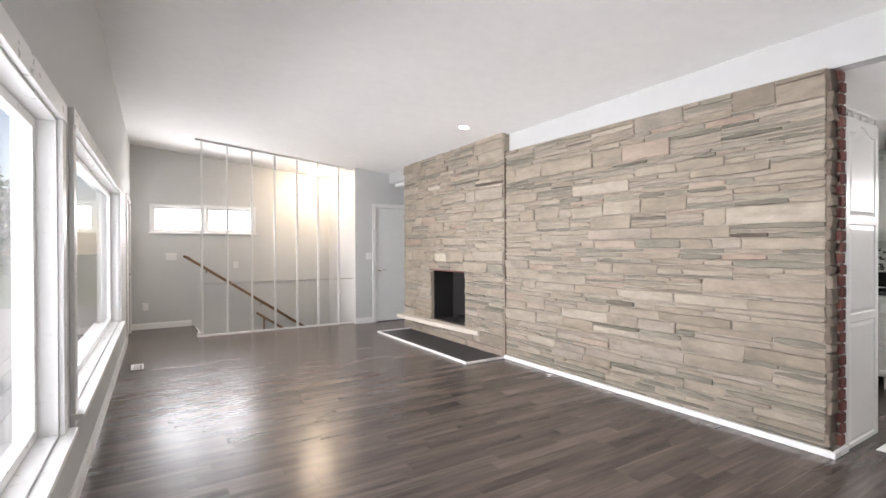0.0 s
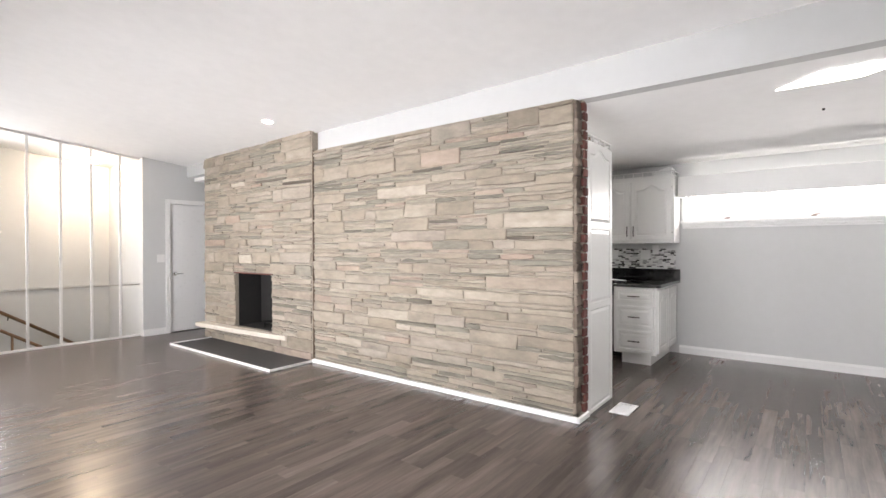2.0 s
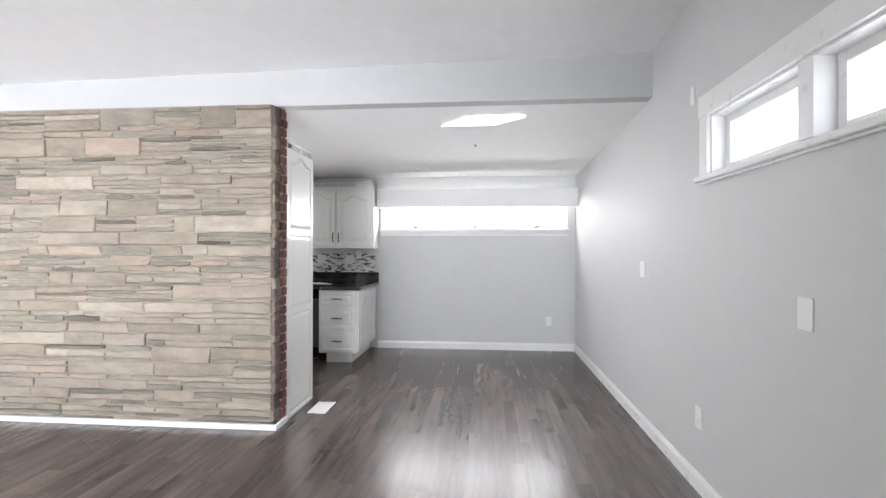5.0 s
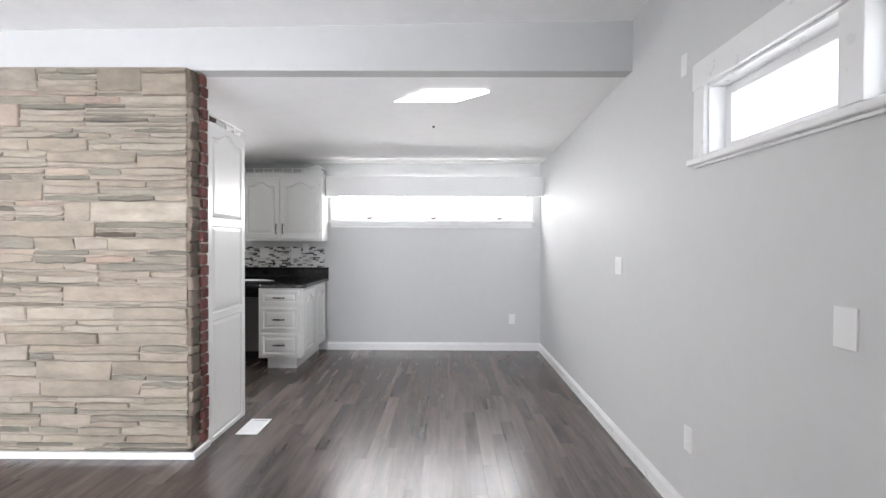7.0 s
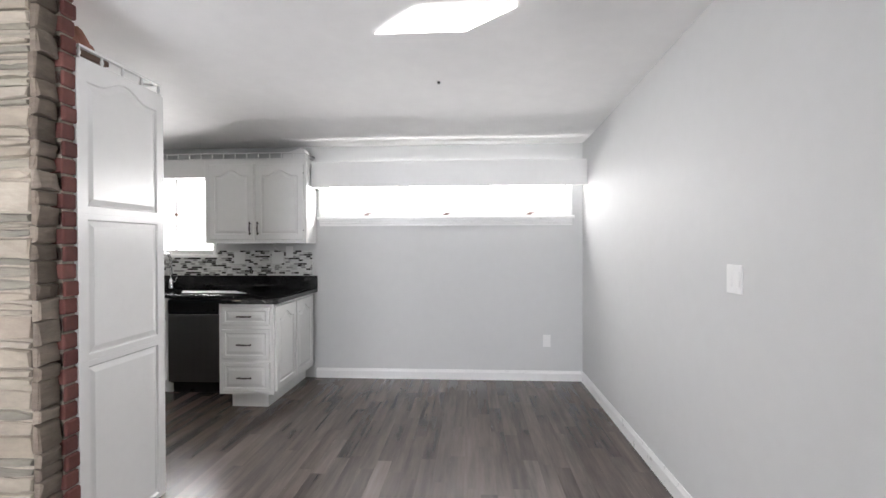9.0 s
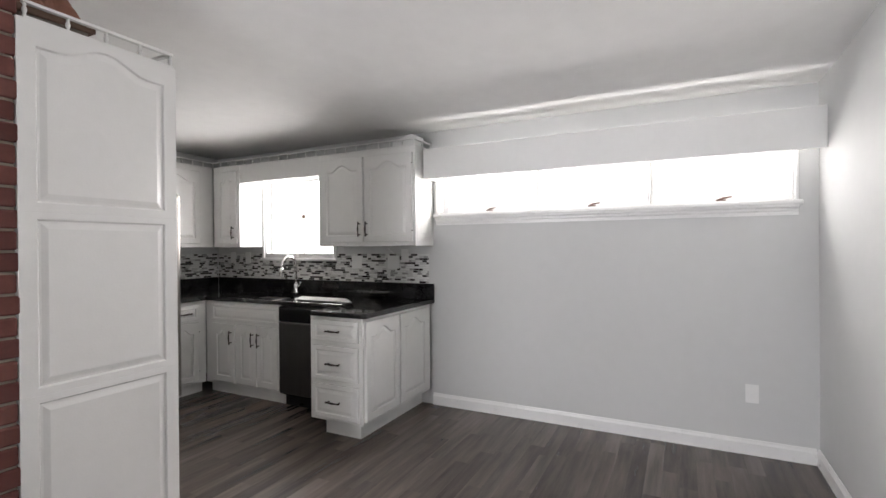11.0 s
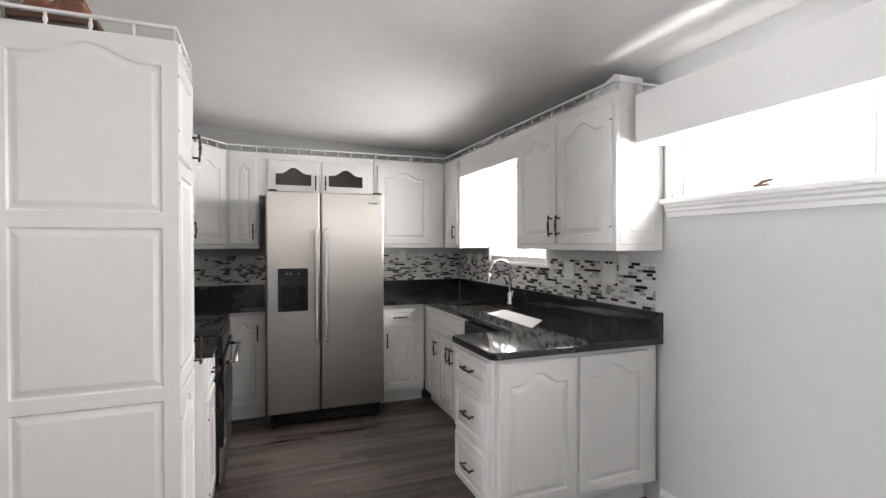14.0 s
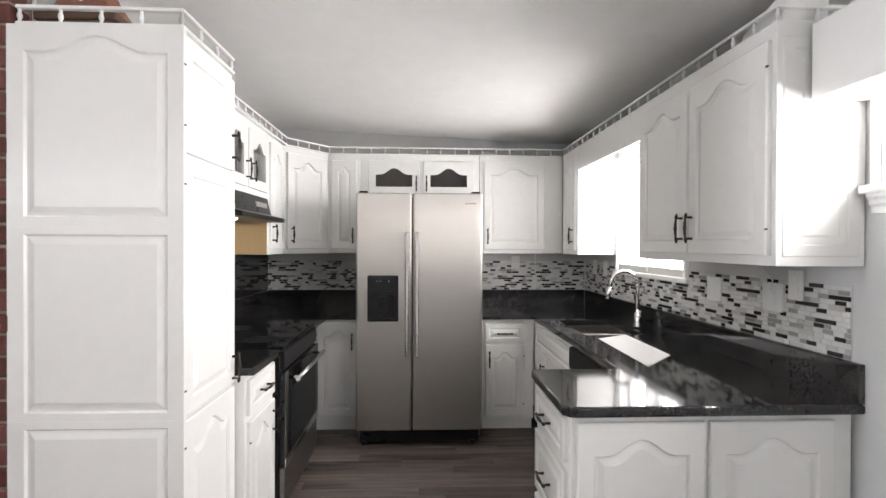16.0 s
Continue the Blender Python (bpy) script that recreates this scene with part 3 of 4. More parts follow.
part("post", tube(bmesh.new(), [(1.75, NORTH - 0.30, -1.0), (1.75, NORTH - 0.30, 0.08)], 0.016, 8), WOOD, lower)


def dome(name, label, x, y, z, r, h, material):
    ob = thing(name, label, "ceiling light", pose(x, y, z))
    part("base", tube(bmesh.new(), [(0, 0, 0), (0, 0, -0.025)], r * 0.95, 28), TRIM, ob)
    n = 7
    part("shade", tube(bmesh.new(), [(0, 0, -0.025 - h * math.sin(math.pi / 2 * i / n)) for i in range(n + 1)], [max(0.004, r * math.cos(math.pi / 2 * i / n)) for i in range(n + 1)], 28), material, ob, "glowing frosted glass bowl")
    return ob


dome("ceiling_light", "lit frosted dome light over the stairs", 2.62, 8.85, ceil_z(2.62, 8.85) + 0.005, 0.15, 0.085, FROST)
can = thing("recessed_light", "small round recessed downlight in the sloping ceiling", "ceiling light", pose(3.15, 4.88, ceil_z(3.15, 4.88), 0.6, 5.7, 0))
part("ring", tube(bmesh.new(), [(0, 0, 0.005), (0, 0, -0.006)], [0.075, 0.068], 28), TRIM, can)
part("lens", tube(bmesh.new(), [(0, 0, -0.006), (0, 0, -0.009)], 0.055, 28), CANGLOW, can, "glowing white lens")
# added emissive panel, skewed like the sun patch reflected onto the ceiling
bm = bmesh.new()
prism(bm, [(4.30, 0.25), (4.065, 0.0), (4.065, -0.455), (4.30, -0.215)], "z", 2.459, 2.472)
tagged(part("ceiling_light", bm, SUNGLOW), "glowing panel standing in for reflected sun on the kitchen ceiling", "ceiling light")
hook = tagged(part("ceiling_hook", tube(bmesh.new(), [(4.98, -0.03, 2.439), (4.98, -0.03, 2.424)], [0.011, 0.008], 10), BLACK), "small black capped hook in the kitchen ceiling", "hook")


# ---- doors ----
def lever(parent, x, y, z, way):
    bm = bmesh.new()
    tube(bm, [(x, y, z), (x, y - 0.012, z)], 0.026, 16)
    tube(bm, [(x, y - 0.01, z), (x, y - 0.05, z), (x + way * 0.11, y - 0.052, z)], [0.009, 0.009, 0.007], 8)
    part("door_handle", bm, CHROME, parent, "satin lever handle")


def door(name, label, m, w, h, hand):
    ob = tagged(new(name), label, "door", kind="structure")
    ob.matrix_world = m
    for x0, x1 in ((-0.07, 0), (w, w + 0.07)):
        bar("casing", x0, x1, -0.018, 0, 0, h + 0.07, TRIM, ob)
    bar("casing", 0, w, -0.018, 0, h, h + 0.07, TRIM, ob)
    bar("slab", 0.004, w - 0.004, 0.012, 0.05, 0.012, h - 0.004, TRIM, ob, 0.002, "flush white painted door leaf")
    # black strip put in for the shade of the gap under the leaf
    bar("gap_shade", 0, w, 0.0, 0.11, 0.0, 0.01, BLACK, ob, 0.001)
    lever(ob, 0.07 if hand < 0 else w - 0.07, 0.012, 0.93, -hand)
    return ob


door("door_1", "closed flush white hall door with a lever handle", pose(HDOOR[0], DOORWALL, 0), HDOOR[1] - HDOOR[0], HDOOR[3], -1)
d2 = door("door_2", "closed white front door in the window wall", west(FRONTDOOR[0], 0), FRONTDOOR[1] - FRONTDOOR[0], FRONTDOOR[3], 1)


# ---- plates, outlets, vents ----
def plate(name, label, m, w, h, slots):
    ob = thing(name, label, "wall plate", m)
    bar("cover", -w / 2, w / 2, -0.007, 0, -h / 2, h / 2, PLASTIC, ob, 0.002)
    for x, z, sw, sh in slots:
        bar("insert", x - sw / 2, x + sw / 2, -0.010, -0.006, z - sh / 2, z + sh / 2, PLASTIC, ob, 0.001)
    return ob


DUP = [(0, 0.02, 0.032, 0.028), (0, -0.02, 0.032, 0.028)]
SWT = [(0, 0, 0.033, 0.066)]
SM = 180
plate("light_switch", "white double light switch on the grey wall", pose(3.905, SOUTH, 1.22, 0, 0, SM), 0.115, 0.12, [(-0.028, 0, 0.033, 0.066), (0.028, 0, 0.033, 0.066)])
plate("blank_plate", "white blank cover plate on the grey wall", pose(2.03, SOUTH, 1.127, 0, 0, SM), 0.085, 0.125, [])
plate("outlet", "white wall outlet low on the grey wall", pose(2.94, SOUTH, 0.415, 0, 0, SM), 0.075, 0.12, DUP)
plate("sensor", "small white sensor box beside the high window", pose(3.02, SOUTH, 2.27, 0, 0, SM), 0.05, 0.11, [])
plate("outlet", "white wall outlet low on the window wall", pose(EAST, -0.99, 0.40, 0, 0, -90), 0.075, 0.12, DUP)
plate("light_switch", "white triple switch plate on the stair wall", pose(0.32, NORTH, 1.19), 0.16, 0.12, [(-0.05, 0, 0.03, 0.066), (0, 0, 0.03, 0.066), (0.05, 0, 0.03, 0.066)])
plate("light_switch", "white switch plate over the handrail", pose(1.33, NORTH, 1.03), 0.08, 0.12, SWT)
plate("outlet", "white wall outlet low on the stair wall", pose(-0.05, NORTH, 0.37), 0.08, 0.12, DUP)
plate("light_switch", "white switch plate beside the hall door", pose(3.30, DOORWALL, 1.18), 0.11, 0.12, [(-0.026, 0, 0.03, 0.066), (0.026, 0, 0.03, 0.066)])


def vent(label, x, y, rz, w, d):
    ob = thing("floor_vent", label, "floor vent", pose(x, y, 0.004, 0, 0, rz))
    fr = bmesh.new()
    for a in ((0, w, 0, 0.02), (0, w, d - 0.02, d), (0, 0.02, 0.02, d - 0.02), (w - 0.02, w, 0.02, d - 0.02)):
        box(fr, *a, 0, 0.006, 0.0015)
    part("frame", fr, TRIM, ob)
    n = int((w - 0.04) / 0.014)
    for k in range(n):
        bar("slat", 0.022 + k * 0.014, 0.030 + k * 0.014, 0.02, d - 0.02, 0.001, 0.0045, TRIM, ob, 0)


vent("white metal floor vent beside the pantry", 3.965, 1.19, 0, 0.29, 0.155)
vent("white metal floor vent under the picture window", -0.20, 6.42, 0, 0.12, 0.28)


# ---- kitchen ----
def outline(w, h, m, arch, n=14, mz=None):
    """A cabinet panel's outline, margin m, with a cathedral arch on top."""
    mz = m if mz is None else mz
    top = h - mz
    pts, outer = [(m, mz), (w - m, mz)], [(0, 0), (w, 0)]
    rise = min(0.055, 0.16 * w) if arch else 0.0
    pts.append((w - m, top - rise)), outer.append((w, h))
    for k in range(1, n):
        u = (w - m) + (2 * m - w) * k / n
        s = abs(2 * k / n - 1)
        f = 0 if s > 0.72 else 0.5 + 0.5 * math.cos(math.pi * s / 0.72)
        pts.append((u, top - rise + rise * f)), outer.append((u, h))
    pts.append((m, top - rise)), outer.append((0, h))
    return pts, outer


def door_leaf(w, h, arch=True, m=0.055, t=0.019, pane=False, mz=None, ch=0.004):
    """A raised-panel leaf: x across, z up, face at -t; pane: an arched opening instead of the panel."""
    bm = bmesh.new()
    mz = m if mz is None else mz
    base, outer = outline(w, h, m, arch, mz=mz)
    rings = [[(x, 0, z) for x, z in outer]]
    rings.append([(x, -t + ch, z) for x, z in outer])
    rings.append([(min(max(x, ch), w - ch), -t, min(max(z, ch), h - ch)) for x, z in outer])
    rings.append([(x, -t, z) for x, z in base])
    if pane:
        rings.append([(x, 0, z) for x, z in base])
    else:
        rings.append([(x, -t + 0.008, z) for x, z in outline(w, h, m + 0.006, arch, mz=mz + 0.006)[0]])
        rings.append([(x, -t + 0.007, z) for x, z in outline(w, h, m + 0.014, arch, mz=mz + 0.014)[0]])
        rings.append([(x, -t + 0.001, z) for x, z in outline(w, h, m + 0.034, arch, mz=mz + 0.034)[0]])
    vs = [[bm.verts.new(p) for p in r] for r in rings]
    k = len(base)
    for a, b in zip(vs, vs[1:]):
        for i in range(k):
            bm.faces.new([a[i], a[(i + 1) % k], b[(i + 1) % k], b[i]])
    if pane:
        for i in range(k):
            bm.faces.new([vs[-1][i], vs[-1][(i + 1) % k], vs[0][(i + 1) % k], vs[0][i]])
    else:
        bm.faces.new(vs[-1])
        bm.faces.new(vs[0][::-1])
    bmesh.ops.recalc_face_normals(bm, faces=bm.faces[:])
    return bm


def handle_mesh():
    bm = bmesh.new()
    grip = [(-0.066, 0.002), (-0.060, 0.0055), (-0.052, 0.0075), (-0.044, 0.005), (-0.030, 0.0045), (-0.022, 0.007), (-0.014, 0.0055), (0, 0.0085), (0.014, 0.0055), (0.022, 0.007), (0.030, 0.0045), (0.044, 0.005), (0.052, 0.0075), (0.060, 0.0055), (0.066, 0.002)]
    tube(bm, [(0, -0.026 - 0.006 * math.cos(24 * z), z) for z, r in grip], [r for z, r in grip], 8)
    for z in (-0.046, 0.046):
        tube(bm, [(0, 0, z), (0, -0.028, z)], [0.006, 0.004], 8)
    return mesh_of("handle", bm, BRONZE)


HANDLE = handle_mesh()


def handle(parent, x, z, flat=False):
    ob = new("handle", HANDLE)
    ob.parent = parent
    ob.matrix_local = pose(x, -0.019, z, 0, 90 if flat else 0, 0)
    return tagged(ob, "dark bronze handle")


HINGE = mesh_of("hinge", box(bmesh.new(), -0.007, 0.005, -0.0215, -0.016, -0.003, 0.003, 0.001), BRONZE)


def front(parent, x, z, w, h, arch=True, grip=None, flat=False, pane=False, m=0.055, name="door", hinges=None):
    ob = part(name, door_leaf(w, h, arch, m, pane=pane), CAB, parent)
    ob.location = (x, 0, z)
    if grip:
        handle(ob, *grip, flat)
    if pane:
        bar("pane", m - 0.004, w - m + 0.004, -0.006, -0.003, m - 0.004, h - m + 0.004, GLASS, ob, 0)
    if hinges is not None:
        for hz in (0.09, h - 0.09):
            hg = new("hinge", HINGE)
            hg.parent = ob
            hg.location = (hinges, 0, hz)
    return ob


def body(parent, w, d, z0, z1, toe=0.0, hollow=False):
    bm = bmesh.new()
    if hollow:
        bm.free()
        for x0 in (0, w - 0.018):
            bar("side", x0, x0 + 0.018, 0.019, d, z0, z1, CAB, parent, 0)
        for za in (z0, z1 - 0.018):
            bar("shelf", 0.018, w - 0.018, 0.019, d, za, za + 0.018, CAB, parent, 0)
        for x0, x1 in ((0.0, 0.075), (w / 2 - 0.03, w / 2 + 0.03), (w - 0.075, w)):
            bar("stile", x0, x1, 0, 0.018, z0, z1, CAB, parent, 0)
        for x0, x1 in ((0.075, w / 2 - 0.03), (w / 2 + 0.03, w - 0.075)):
            bar("rail", x0, x1, 0, 0.018, z1 - 0.07, z1, CAB, parent, 0)
            bar("rail", x0, x1, 0, 0.018, z0, z0 + 0.045, CAB, parent, 0)
        return bar("back", 0.018, w - 0.018, d - 0.02, d, z0 + 0.018, z1 - 0.018, CABIN, parent, 0, "dark bare cabinet inside")
    box(bm, 0, w, 0.0, d, z0, z1, 0.0015)
    part("carcass", bm, CAB, parent)
    if toe:
        bar("toe_kick", 0, w, toe, toe + 0.02, 0.0, z0, CAB, parent, 0)


UP0, UP1 = 1.384, 2.20
# tall pantry
PT = UP1 - 0.02
pantry = thing("pantry_cabinet", "tall white pantry cabinet with panelled side", "cabinet", pose(4.355, 1.448, 0, 0, 0, 90))
bar("carcass", 0.019, 0.452, 0, 0.545, 0.0, PT, CAB, pantry, 0.002)
for z0, z1, ar, mz in ((1.508, PT, True, 0.032), (0.856, 1.508, False, 0.026), (0.0, 0.856, False, 0.026)):
    ob = part("side_panel", door_leaf(0.575, z1 - z0, ar, 0.054, mz=mz, ch=0.0004), CAB, pantry)
    ob.matrix_local = pose(0.019, 0.556, z0, 0, 0, -90)
front(pantry, 0.012, 1.765, 0.428, 0.385, False, (0.40, 0.10), hinges=0.0)
front(pantry, 0.012, 0.86, 0.428, 0.885, False, (0.40, 0.07), hinges=0.0)
front(pantry, 0.012, 0.11, 0.428, 0.735, True, hinges=0.0)
# base cabinet between pantry and range
c = thing("base_cabinet", "narrow white base cabinet with a drawer beside the range", "cabinet", pose(4.41, 1.903, 0, 0, 0, 90), "base cabinets")
body(c, 0.385, 0.6, 0.10, 0.88, 0.06)
front(c, 0.02, 0.70, 0.345, 0.155, False, (0.172, 0.078), True, m=0.03, name="drawer")
front(c, 0.02, 0.13, 0.345, 0.54, True, (0.31, 0.44), hinges=0.0)
# range
rg = thing("range", "black and steel freestanding range with a glass top", "stove", pose(4.44, 2.293, 0, 0, 0, 90))
bar("body", 0.004, 0.756, 0.0, 0.62, 0.08, 0.905, BLACK, rg, 0.004)
bar("cooktop", 0.0, 0.76, -0.02, 0.62, 0.905, 0.925, BLACKGLASS, rg, 0.005, "black glass cooktop")
bar("control_strip", 0.004, 0.756, -0.025, 0.0, 0.80, 0.90, BLACK, rg, 0.008)
ov = bar("oven_door", 0.006, 0.754, -0.035, -0.002, 0.30, 0.79, BLACKGLASS, rg, 0.006, "black glass oven door")
bar("oven_window", 0.09, 0.67, -0.037, -0.035, 0.36, 0.68, BLACK, ov, 0.002, "dark oven glass")
bm = bmesh.new()
tube(bm, [(0.05, -0.085, 0.745), (0.71, -0.085, 0.745)], 0.013, 12)
for x in (0.09, 0.67):
    tube(bm, [(x, -0.035, 0.745), (x, -0.085, 0.745)], 0.010, 8)
part("oven_handle", bm, BRIGHT, ov)
bar("lower_band", 0.006, 0.754, -0.037, -0.03, 0.30, 0.345, BRIGHT, ov, 0.002, "steel band along the door's foot")
for x0, x1 in ((0.006, 0.05), (0.71, 0.754)):
    bar("side_band", x0, x1, -0.037, -0.03, 0.345, 0.79, DARKSTEEL, ov, 0.002, "steel door edge")
dr = bar("drawer", 0.006, 0.754, -0.03, -0.002, 0.09, 0.29, DARKSTEEL, rg, 0.006, "steel storage drawer")
bar("base", 0.03, 0.73, 0.03, 0.5, 0.0, 0.08, BLACK, rg, 0)
for k, (x, y, r) in enumerate(((0.2, 0.16, 0.1), (0.56, 0.16, 0.08), (0.2, 0.44, 0.08), (0.56, 0.44, 0.1))):
    part("burner_ring", tube(bmesh.new(), [(x, y, 0.925), (x, y, 0.9256)], r, 24), BLACK, rg)
bar("back_panel", 0.0, 0.76, 0.56, 0.62, 0.925, 1.06, BLACK, rg, 0.006)
# corner base cabinet
c = thing("base_cabinet", "white corner base cabinet beside the refrigerator", "cabinet", pose(4.34, 3.52, 0), "base cabinets")
body(c, 0.36, 0.56, 0.10, 0.88, 0.06)
front(c, 0.03, 0.13, 0.31, 0.72, True, (0.27, 0.58), hinges=0.0)
bar("filler", -0.53, 0.0, 0.02, 0.56, 0.0, 0.88, CAB, c, 0.001)
# refrigerator
fr = thing("refrigerator", "stainless side-by-side refrigerator with black dispenser", "refrigerator", pose(4.705, 3.22, 0))
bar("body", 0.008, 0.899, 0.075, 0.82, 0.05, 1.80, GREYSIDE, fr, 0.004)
bar("grille", 0.02, 0.887, 0.06, 0.09, 0.02, 0.115, BLACK, fr, 0.003)
for x in (0.05, 0.84):
    bar("foot", x - 0.02, x + 0.02, 0.05, 0.10, 0.0, 0.03, BLACK, fr, 0.003)
for nm, x0, x1 in (("freezer_door", 0.0, 0.397), ("fridge_door", 0.405, 0.907)):
    dd = bar(nm, x0, x1, 0.0, 0.07, 0.12, 1.826, STEEL, fr, 0.012)
    xx = x1 - 0.032 if nm[1] == "r" and nm[0:2] == "fr" and x0 == 0 else x0 + 0.032
    bm = bmesh.new()
    box(bm, xx - 0.015, xx + 0.015, -0.062, -0.040, 0.66, 1.545, 0.008)
    for zz in (0.70, 1.505):
        box(bm, xx - 0.011, xx + 0.011, -0.045, 0.002, zz - 0.02, zz + 0.02, 0.004)
    part("handle", bm, BRIGHT, dd, "bright steel bar handle")
    bar("hinge_cover", x0 + 0.02 if x0 == 0 else x1 - 0.08, x0 + 0.08 if x0 == 0 else x1 - 0.02, 0.01, 0.07, 1.826, 1.838, BLACK, fr, 0.003)
ds = bar("dispenser", 0.083, 0.303, -0.006, 0.002, 0.905, 1.235, BLACKGLASS, fr, 0.006, "black ice and water dispenser")
bar("recess", 0.11, 0.276, -0.0075, -0.005, 0.93, 1.10, BLACK, ds, 0.004)
bar("paddle", 0.165, 0.221, -0.03, -0.007, 0.98, 1.09, BLACK, ds, 0.006)
for x in (0.15, 0.175, 0.235):
    part("indicator", tube(bmesh.new(), [(x, -0.006, 1.195), (x, -0.0075, 1.195)], 0.004, 8), PLASTIC, ds)
bar("badge", 0.78, 0.86, -0.002, 0.001, 1.745, 1.757, CHROME, fr, 0.001)
# north base cabinet beside the refrigerator
c = thing("base_cabinet", "white base cabinet with a drawer and arched door", "cabinet", pose(5.64, 3.50, 0), "base cabinets")
body(c, 0.41, 0.58, 0.10, 0.88, 0.06)
front(c, 0.03, 0.70, 0.30, 0.14, False, (0.15, 0.07), True, m=0.03, name="drawer")
front(c, 0.03, 0.13, 0.30, 0.55, True, (0.03, 0.44), hinges=0.30)
# sink cabinet and corner door
c = thing("sink_cabinet", "white sink base cabinet with arched doors", "cabinet", pose(6.06, 3.50, 0, 0, 0, -90), "base cabinets")
body(c, 0.95, 0.58, 0.10, 0.70, 0.06)
bar("apron", 0.0, 0.95, 0.0, 0.02, 0.70, 0.88, CAB, c, 0.002)
front(c, 0.10, 0.70, 0.85, 0.15, False, m=0.02, name="false_drawer")
front(c, 0.11, 0.13, 0.29, 0.545, True, (0.255, 0.42))
front(c, 0.43, 0.13, 0.245, 0.545, True, (0.215, 0.42))
front(c, 0.69, 0.13, 0.245, 0.545, True, (0.03, 0.42))
# dishwasher
dw = thing("dishwasher", "built-in dishwasher with steel door and black control panel", "dishwasher", pose(6.06, 2.535, 0, 0, 0, -90))
bar("body", 0.004, 0.646, 0.01, 0.56, 0.10, 0.875, BLACK, dw, 0.002)
bar("door", 0.004, 0.646, -0.028, 0.01, 0.12, 0.735, DARKSTEEL, dw, 0.006, "steel dishwasher door")
bar("control_panel", 0.004, 0.646, -0.034, 0.01, 0.74, 0.87, BLACK, dw, 0.012, "black control panel with handle lip")
bar("toe_panel", 0.004, 0.646, 0.05, 0.07, 0.0, 0.12, BLACK, dw, 0.001)
# peninsula
pen = thing("peninsula_cabinet", "white peninsula cabinet with drawers and arched panels", "cabinet", pose(5.68, 1.39, 0))
bar("carcass", 0.0, 0.985, 0.0, 0.465, 0.13, 0.88, CAB, pen, 0.002)
bm = box(bmesh.new(), 0.09, 0.985, 0.085, 0.40, 0, 0.13)
part("toe_kick", bm, CAB, pen)
front(pen, 0.02, 0.155, 0.437, 0.70, True)
front(pen, 0.475, 0.155, 0.437, 0.70, True)
for z0, h in ((0.705, 0.15), (0.425, 0.245), (0.155, 0.24)):
    ob = part("drawer", door_leaf(0.405, h, False, 0.03), CAB, pen)
    ob.matrix_local = pose(0, 0.435, z0, 0, 0, -90)
    handle(ob, 0.2, h / 2, True)
# countertops
def counter(name, label, pts):
    ob = thing(name, label, "countertop")
    bm = bmesh.new()
    prism(bm, pts, "z", 0.881, 0.917)
    bmesh.ops.bevel(bm, geom=[e for e in bm.edges if abs(e.verts[0].co.z - e.verts[1].co.z) < 1e-5], offset=0.009, segments=3, affect="EDGES", profile=0.5)
    for f in bm.faces:
        f.smooth = False
    part("slab", bm, GRANITE, ob)
    return ob


SK = (6.16, 6.52, 2.62, 3.18)
ct = counter("countertop", "polished black speckled granite countertop", [(5.645, 1.375), (5.672, 1.347), (6.672, 1.347), (6.672, SK[2]), (6.03, SK[2]), (6.03, 1.845), (5.672, 1.845), (5.645, 1.82)])
bar("slab", 6.03, SK[0], SK[2], SK[3], 0.881, 0.917, GRANITE, ct, 0.006)
bar("slab", SK[1], 6.672, SK[2], SK[3], 0.881, 0.917, GRANITE, ct, 0)
bm = bmesh.new()
prism(bm, [(6.03, SK[3]), (6.672, SK[3]), (6.672, 4.098), (5.62, 4.098), (5.62, 3.455), (6.03, 3.455)], "z", 0.881, 0.917)
part("slab", bm, GRANITE, ct)
bar("upstand", 6.65, 6.673, 1.347, 4.075, 0.917, 1.052, GRANITE, ct, 0.003)
bar("upstand", 5.62, 6.65, 4.075, 4.098, 0.917, 1.052, GRANITE, ct, 0.003)
ct2 = thing("countertop", "black granite countertop in the dark corner by the range", "countertop")
bar("slab", 3.812, 4.45, 1.902, 2.288, 0.881, 0.917, GRANITE, ct2, 0.004)
bm = bmesh.new()
prism(bm, [(3.812, 3.06), (4.45, 3.06), (4.45, 3.47), (4.70, 3.47), (4.70, 4.098), (3.812, 4.098)], "z", 0.881, 0.917)
part("slab", bm, GRANITE, ct2)
bar("upstand", 3.812, 3.835, 1.902, 2.29, 0.917, 1.052, GRANITE, ct2, 0.003)
bar("upstand", 3.812, 3.835, 3.06, 4.075, 0.917, 1.052, GRANITE, ct2, 0.003)
bar("upstand", 3.812, 4.70, 4.075, 4.098, 0.917, 1.052, GRANITE, ct2, 0.003)
# added white sheet, outlined as the sun patch that falls through the sink window
bm = bmesh.new()
prism(bm, [(6.19, 2.50), (6.40, 2.615), (6.39, 2.08), (6.175, 1.86)], "z", 0.9175, 0.9190)
tagged(part("sun_patch_sheet", bm, SUNPATCH), "thin white sheet standing in for sunlight on the black granite", "paper")
